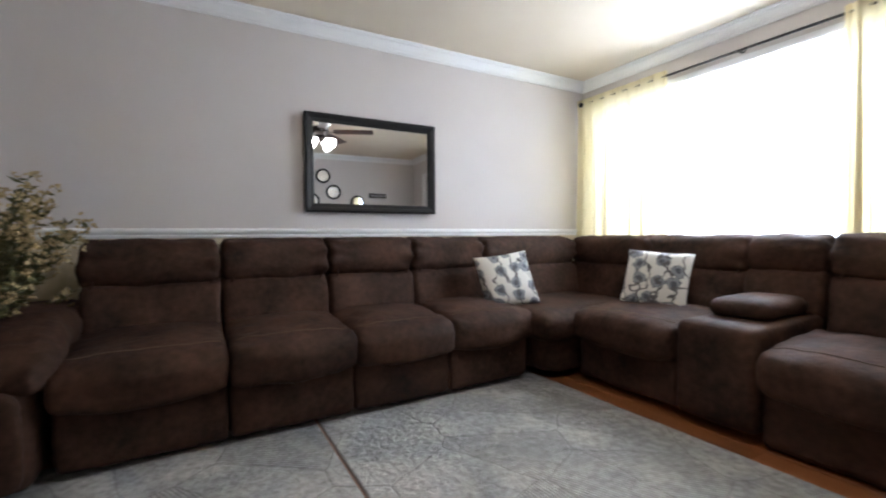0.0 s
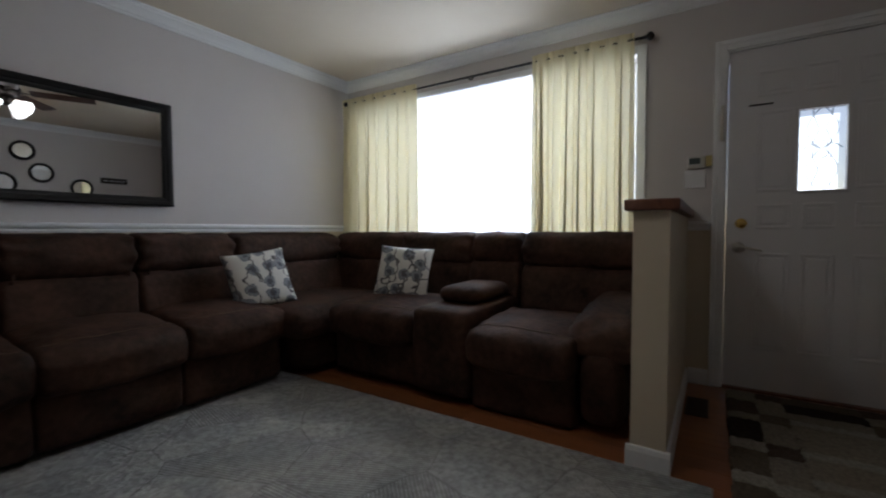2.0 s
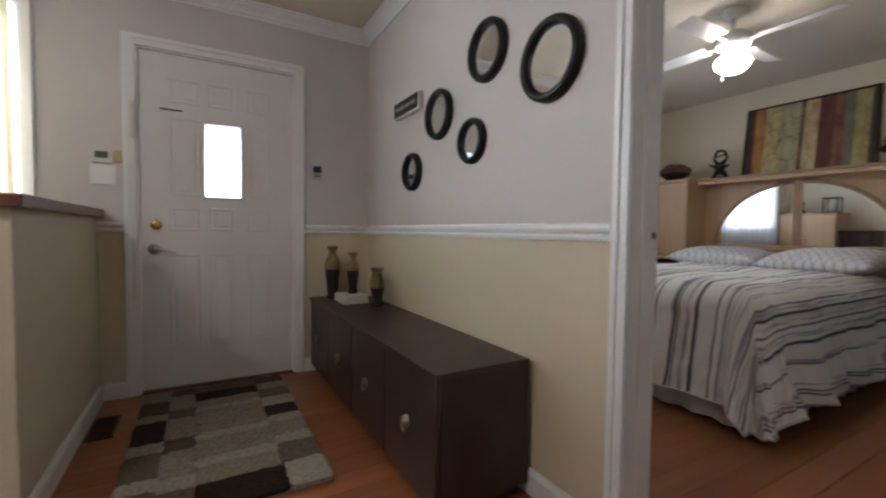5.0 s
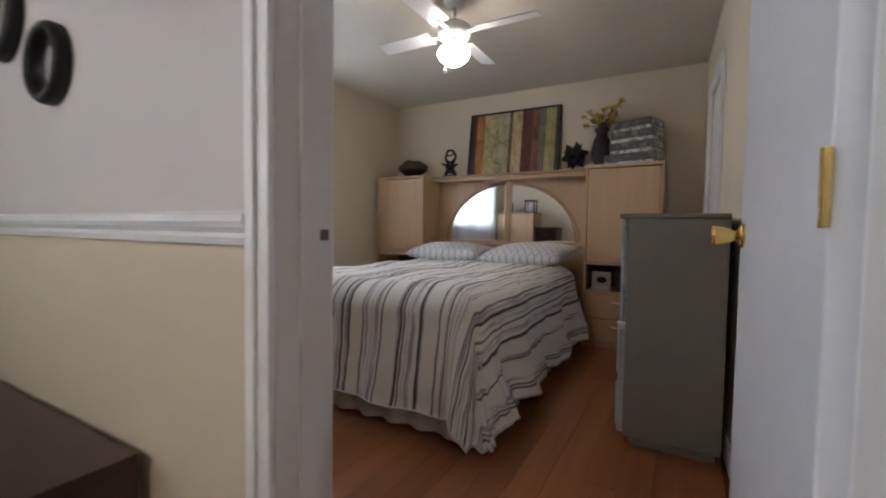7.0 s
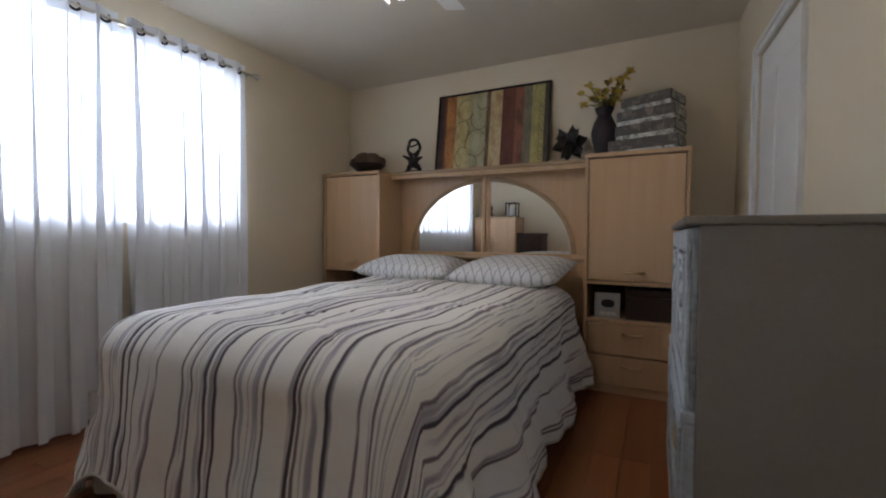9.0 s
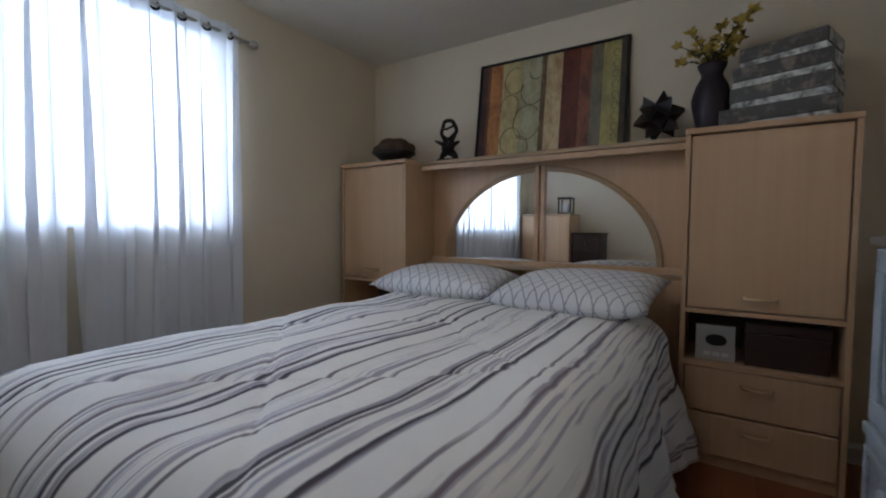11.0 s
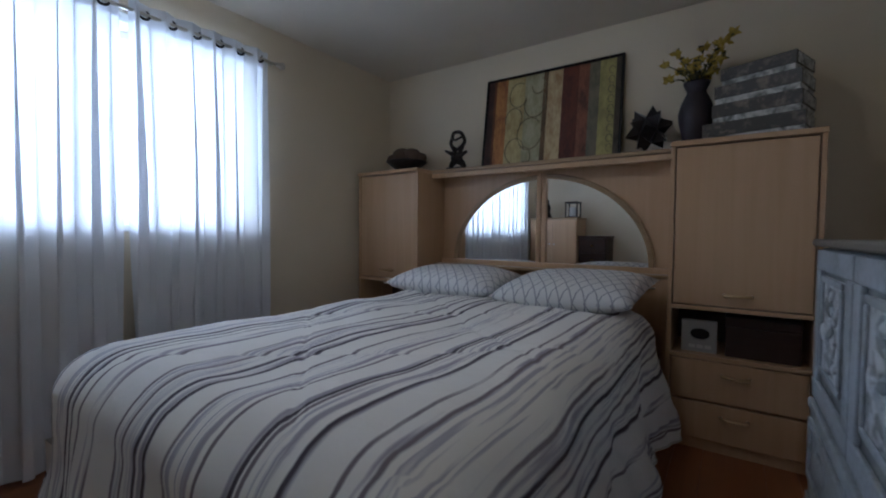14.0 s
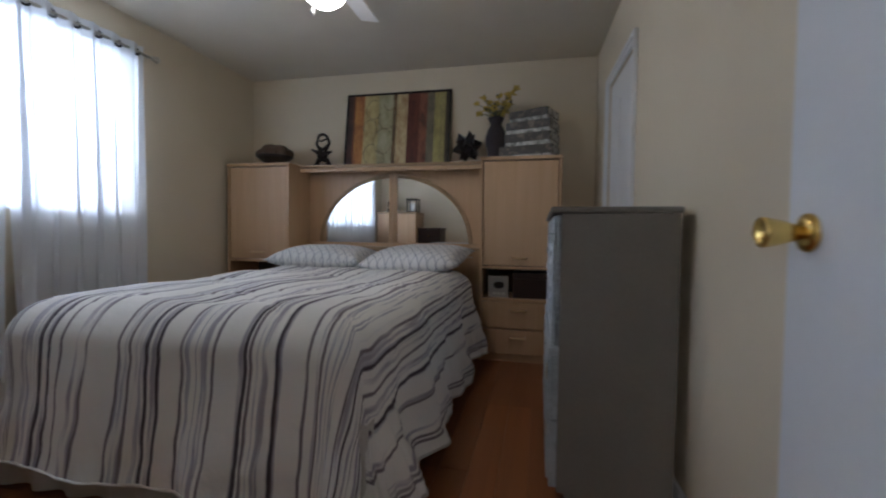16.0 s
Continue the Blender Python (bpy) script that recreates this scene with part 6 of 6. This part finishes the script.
# ---- bed ----
bed = thing("bed", (2.15, -4.05, 0.0), "queen bed with box spring, mattress and white skirt", "bed")
bx0, bx1, by0, by1, bt = 1.40, 2.94, -5.26, -2.99, 0.705
part("mattress", moved(cushion((bx1 - bx0 - 0.04, by1 - by0 - 0.04, 0.28), 9, 10, 0.002, 1), pose((bx0 + bx1) / 2, (by0 + by1) / 2, bt - 0.165)), M_PAPER, bed, smooth=True)
part("box_spring", B(bx0 + 0.03, bx1 - 0.03, by0 + 0.02, by1 - 0.03, 0.12, 0.40, 0.02), M_PAPER, bed)
for x in (bx0 + 0.15, bx1 - 0.15):
    for y in (by0 + 0.2, by1 - 0.2):
        part("leg", B(x - 0.03, x + 0.03, y - 0.03, y + 0.03, 0, 0.12, 0.004), M_IRON, bed)
bm = bmesh.new()
path = []
step = 0.02
for a, b in (((bx0, by0), (bx0, by1)), ((bx0, by1), (bx1, by1)), ((bx1, by1), (bx1, by0))):
    L = math.hypot(b[0] - a[0], b[1] - a[1])
    k = int(L / step)
    path += [((a[0] + (b[0] - a[0]) * i / k, a[1] + (b[1] - a[1]) * i / k), ((b[1] - a[1]) / L, -(b[0] - a[0]) / L)) for i in range(k)]
rows = []
for j in range(5):
    v = j / 4
    rows.append([bm.verts.new((p[0] - n_[0] * (0.018 * v * (math.sin(i * 0.75) + 0.6 * noise.noise(Vector((i * 0.17, 0, 3))))), p[1] - n_[1] * (0.018 * v * (math.sin(i * 0.75) + 0.6 * noise.noise(Vector((i * 0.17, 0, 3))))), 0.40 - 0.385 * v)) for i, (p, n_) in enumerate(path)])
for a, b in zip(rows, rows[1:]):
    for i in range(len(path) - 1):
        bm.faces.new((a[i], a[i + 1], b[i + 1], b[i]))
part("bed_skirt", bm, M_SKIRT, bed, "white gathered bed skirt", True)

quilt = thing("bedspread", (2.15, -4.0, 0.3), "white bedspread with broken navy and mauve stripes draped over the bed", "bedspread")
bm = bmesh.new()
uv = bm.loops.layers.uv.new("UVMap")
ox, oy = 0.535, 0.522
cx_, hw_ = (bx0 + bx1) / 2, (bx1 - bx0) / 2
R = 0.155
nx, ny = 150, 150
ua, ub = -hw_ - ox, hw_ + ox
va, vb = by0 + 0.30, by1 + oy
grid = []
info = {}
for j in range(ny + 1):
    v = va + (vb - va) * j / ny
    row = []
    for i in range(nx + 1):
        u = ua + (ub - ua) * i / nx
        # nearest point on the rounded top rectangle
        du = max(abs(u) - (hw_ - R), 0.0)
        dv = max(v - (by1 - R), 0.0)
        d = math.hypot(du, dv)
        s = d
        if du > 0 and dv > 0:
            # rounded cloth corners
            full = min((ox + R) * d / du, (oy + R) * d / dv)
            s = d * min(1.0, (0.79 if u > 0 else 0.80) / full)
        if d < 1e-6:
            x, y, z = u, v, bt
        else:
            nx_, ny_ = math.copysign(du / d, u), dv / d
            bx_in = math.copysign(hw_ - R, u) if du > 0 else u
            by_in = by1 - R if dv > 0 else v
            arc = R * math.pi / 2
            if s < arc:
                a = s / R
                out, drop = R * math.sin(a), R * (1 - math.cos(a))
            else:
                h = s - arc
                per = (v if du > dv else u) * 1.0 + math.atan2(dv, du + 1e-9) * 0.35
                k = min(h / 0.35, 1.0)
                fold = k * (0.020 * math.sin(per * 10 + 2.6 * noise.noise(Vector((per * 2.1, 0, 1)))) + 0.034 * noise.noise(Vector((per * 4.3, h * 2.5, 7))) + 0.016 * noise.noise(Vector((per * 11, h * 9, 3))))
                fold *= 1 + 0.8 * (du / (du + dv) if u < 0 else 0.0)
                flare = 0.17 + (0.06 * min(max(-u - hw_ + R, 0) / 0.3, 1.0))
                out, drop = R + flare * h + fold, R + h * 0.965
            x, y, z = bx_in + nx_ * out, by_in + ny_ * out, bt - drop
            if z < 0.018:
                ex = 0.018 - z
                x, y, z = x + nx_ * ex * 0.25, y + ny_ * ex * 0.25, 0.018 + 0.012 * (1 + noise.noise(Vector((x * 9, y * 9, 0))))
        top = max(0.0, 1 - d / 0.16)
        puff = max(0.0, 1 - abs(s - 0.20) / 0.25) * (0.55 + 0.9 * noise.noise(Vector((u * 3.1, v * 3.1, 9))))
        if d > 1e-6:
            x, y = x + nx_ * 0.022 * puff, y + ny_ * 0.022 * puff
        z += 0.026 * top * (0.5 + noise.noise(Vector((u * 2.3, v * 2.3, 2)))) + 0.005 * top * noise.noise(Vector((u * 6, v * 6, 5)))
        # diamond quilting seams
        for q in (u * 0.64 + v * 0.77, u * 0.64 - v * 0.77):
            z -= 0.009 * top * math.exp(-(((q + 0.33) % 0.66 - 0.33) / 0.012) ** 2)
        if s > 0.1:
            e = 0.004 * noise.noise(Vector((x * 9, y * 9, z * 9)))
            x, y = x + e, y + e
        vert = bm.verts.new((cx_ + x, y, z))
        info[vert] = (u, v)
        row.append(vert)
    grid.append(row)
for a, b in zip(grid, grid[1:]):
    for i in range(nx):
        f = bm.faces.new((a[i], a[i + 1], b[i + 1], b[i]))
        for lp in f.loops:
            lp[uv].uv = info[lp.vert]
edge_pts = [r_[0].co.copy() for r_ in grid] + [v_.co.copy() for v_ in grid[-1][1:]] + [r_[-1].co.copy() for r_ in grid[::-1][1:]]
part("cover", bm, M_QUILT, quilt, smooth=True)
part("hem", tube(bmesh.new(), edge_pts, 0.006, 6), M_SKIRT, quilt, "white stitched hem", True)

for at, rot, sd in (((2.60, -4.96, 0.786), (-5, 0, 4), 3.0), ((1.80, -4.90, 0.795), (-9, 2, -5), 4.0)):
    bp_ = thing("bed_pillow", (at[0], at[1], 0.71), "white bed pillow with a grey trellis print against the headboard", "pillow", "trellis bed pillows")
    part("cover", moved(pillow((0.77, 0.54), sd, 0.185), pose(*at, *rot)), M_LATTICE, bp_, smooth=True)

# ---- painted dresser ----
dx0, dx1, dy0, dy1, dt = 0.433, 0.846, -4.385, -3.385, 1.085
dr = thing("painted_dresser", (0.65, -3.885, 0.0), "tall taupe-grey painted dresser with weathered blue-white carved fronts", "dresser")
part("top", B(dx0 - 0.002, dx1 + 0.018, dy0 - 0.012, dy1 + 0.012, dt - 0.022, dt, 0.006), M_DRESSER, dr)
part("body", B(dx0, dx1 - 0.020, dy0, dy1, 0.04, dt - 0.022, 0.003), M_DRESSER, dr)
part("plinth", B(dx0 + 0.02, dx1 - 0.05, dy0 + 0.02, dy1 - 0.02, 0, 0.04, 0), M_DRESSER, dr)
part("ledge", B(dx1 - 0.020, dx1 + 0.016, dy0, dy1, 0.545, 0.575, 0.005), M_DRFRONT, dr)
ym = (dy0 + dy1) / 2


def moulding(X, ya, yb, z0, z1, g, out):
    """A raised rectangular frame on the dresser's front."""
    bm = bmesh.new()
    box(bm, X, X + out, ya, yb, z0, z0 + g, 0.004)
    box(bm, X, X + out, ya, yb, z1 - g, z1, 0.004)
    box(bm, X, X + out, ya, ya + g, z0 + g, z1 - g, 0.004)
    box(bm, X, X + out, yb - g, yb, z0 + g, z1 - g, 0.004)
    return bm


rr = random.Random(21)
for ya, yb in ((dy0 + 0.006, ym - 0.003), (ym + 0.003, dy1 - 0.006)):
    d = part("door", B(dx1 - 0.020, dx1 - 0.004, ya, yb, 0.580, dt - 0.028, 0.004), M_DRGROOVE, dr, "weathered blue-white carved door")
    X = dx1 - 0.004
    part("stile_frame", moulding(X, ya + 0.004, yb - 0.004, 0.584, dt - 0.032, 0.062, 0.012), M_DRFRONT, d)
    pa, pb, z0, z1 = ya + 0.105, yb - 0.105, 0.690, 0.978
    part("carved_panel", B(X, X + 0.007, pa, pb, z0, z1, 0.004), M_CARVE, d, "whitened carved panel")
    part("raised_frame", moulding(X + 0.007, pa, pb, z0, z1, 0.018, 0.007), M_DRFRONT, d)
    yc_ = (pa + pb) / 2
    stem = [(X + 0.008, yc_ + 0.040 * math.sin(k * 0.75), z0 + 0.03 + (z1 - z0 - 0.06) * k / 16) for k in range(17)]
    part("carved_stem", tube(bmesh.new(), stem, 0.007, 8), M_DRFRONT, d, smooth=True)
    for k in range(9):
        q = stem[1 + int(k * 1.7)]
        s_ = (-1) ** k
        c = cushion((0.014, 0.075, 0.030), 2.2, 6, 0.006, k * 2.0 + pa * 9)
        part("carved_leaf", moved(c, pose(X + 0.009, q[1] + s_ * 0.034, q[2] + 0.010, s_ * rr.uniform(15, 60))), M_DRGROOVE if k % 3 == 1 else M_CARVE, d, smooth=True)
for z0, z1 in ((0.310, 0.540), (0.055, 0.300)):
    d = part("drawer", B(dx1 - 0.020, dx1 + 0.008, dy0 + 0.006, dy1 - 0.006, z0, z1, 0.004), M_DRFRONT, dr, "weathered carved drawer front")
    bm = bmesh.new()
    g, X = 0.02, dx1 + 0.008
    ya, yb = dy0 + 0.03, dy1 - 0.03
    box(bm, X, X + 0.010, ya, yb, z0 + 0.02, z0 + 0.02 + g, 0.003)
    box(bm, X, X + 0.010, ya, yb, z1 - 0.02 - g, z1 - 0.02, 0.003)
    box(bm, X, X + 0.010, ya, ya + g, z0 + 0.02 + g, z1 - 0.02 - g, 0.003)
    box(bm, X, X + 0.010, yb - g, yb, z0 + 0.02 + g, z1 - 0.02 - g, 0.003)
    part("raised_frame", bm, M_DRFRONT, d)
    for k in range(3):
        c = cushion((0.016, 0.16, 0.07), 2.2, 6, 0.008, k + z0 * 10)
        part("carving", moved(c, pose(X + 0.002, ya + 0.18 + k * 0.29, (z0 + z1) / 2)), M_VASEGOLD if k == 2 else M_DRFRONT, d, smooth=True)

# ---- along the bedroom's north wall, seen in the mirror ----
oc = thing("oak_cabinet", (3.21, -2.1, 0.0), "pale-oak cabinet with two doors by the window", "cabinet")
part("body", B(2.87, 3.55, BN - 0.46, BN - 0.018, 0.05, 1.30, 0.003), M_OAK, oc)
part("plinth", B(2.89, 3.53, BN - 0.44, BN - 0.02, 0, 0.05, 0), M_OAK, oc)
part("top", B(2.86, 3.56, BN - 0.472, BN - 0.016, 1.301, 1.328, 0.004), M_OAKTRIM, oc)
for a, b in ((2.876, 3.208), (3.212, 3.544)):
    d = part("door", B(a, b, BN - 0.478, BN - 0.4605, 0.07, 1.29, 0.003), M_OAK, oc)
    part("handle", lathe(bmesh.new(), [(0.006, 0), (0.006, -0.014), (0.013, -0.022), (0.004, -0.028)], (b - 0.03 if a < 3 else a + 0.03, BN - 0.478, 0.95), 12, "y"), M_NICKEL, d, smooth=True)
lan = thing("lantern", (2.98, -2.14, 1.328), "black square lantern with a glass candle jar", "lantern")
part("base", B(2.89, 3.07, -2.23, -2.05, 1.328, 1.345, 0.003), M_IRON, lan)
part("roof", B(2.885, 3.075, -2.235, -2.045, 1.535, 1.555, 0.004), M_IRON, lan)
for x in (2.90, 3.06):
    for y in (-2.22, -2.06):
        part("post", B(x - 0.008, x + 0.008, y - 0.008, y + 0.008, 1.345, 1.535, 0), M_IRON, lan)
part("candle_jar", lathe(bmesh.new(), [(0.045, 0), (0.05, 0.01), (0.05, 0.13), (0.03, 0.135)], (2.98, -2.14, 1.3455), 20), M_PAPER, lan, "pale candle jar", True)
fg = thing("dark_figurine", (3.38, -2.12, 1.328), "dark tapered ornament on the oak cabinet", "ornament")
part("body", lathe(bmesh.new(), [(0.07, 0), (0.075, 0.02), (0.05, 0.08), (0.06, 0.16), (0.03, 0.22), (0.035, 0.26), (0.01, 0.28)], (3.38, -2.12, 1.328), 20), M_BRONZE, fg, smooth=True)
dc = thing("walnut_chest", (2.64, -2.1, 0.0), "dark walnut chest of drawers with brass pulls", "chest")
part("body", B(2.48, 2.85, BN - 0.42, BN - 0.018, 0.06, 1.045, 0.004), M_CHEST, dc)
part("top", B(2.465, 2.858, BN - 0.44, BN - 0.016, 1.046, 1.072, 0.006), M_CHEST, dc)
for x in (2.51, 2.82):
    for y in (BN - 0.39, BN - 0.05):
        part("leg", B(x - 0.02, x + 0.02, y - 0.02, y + 0.02, 0, 0.06, 0.003), M_CHEST, dc)
for k in range(5):
    d = part("drawer", B(2.49, 2.84, BN - 0.436, BN - 0.4205, 0.075 + k * 0.192, 0.258 + k * 0.192, 0.004), M_CHEST, dc)
    part("pull", lathe(bmesh.new(), [(0.016, 0), (0.008, -0.01), (0.014, -0.02), (0.004, -0.026)], (2.665, BN - 0.436, 0.167 + k * 0.192), 12, "y"), M_BRASS, d, smooth=True)

# ---- floor planks ----
pm = {}


def plank(x0, x1, y0, y1):
    key = (round(x1 - x0, 3), round(y1 - y0, 3))
    if key not in pm:
        b_ = box(bmesh.new(), 0, key[0] - 0.0009, 0, key[1] - 0.0009, -0.0115, 0, 0.0007, 0, 1)
        me = bpy.data.meshes.new("plank")
        b_.to_mesh(me)
        b_.free()
        me.materials.append(M_FLOOR)
        pm[key] = me
    ob = new("plank", pm[key])
    ob.location = (x0, y0, 0)
    ob.parent = floor


PWD = 0.125
rr = random.Random(2)
for xa, xb, ya, yb in ((W, E, S, NW), (BW, BE, BS, BN), (DW[0], DW[1], BN, S)):
    k = max(1, round((xb - xa) / PWD))
    wd = (xb - xa) / k
    for i in range(k):
        y = ya - (rr.choice((0.3, 0.6, 0.9)) * 1.8 if yb - ya > 1 else 0)
        ln = 1.8 if yb - ya > 1 else yb - ya
        while y < yb - 0.001:
            a, b = max(y, ya), min(y + ln, yb)
            if b - a > 0.02:
                plank(xa + i * wd, xa + (i + 1) * wd, a, b)
            y += ln
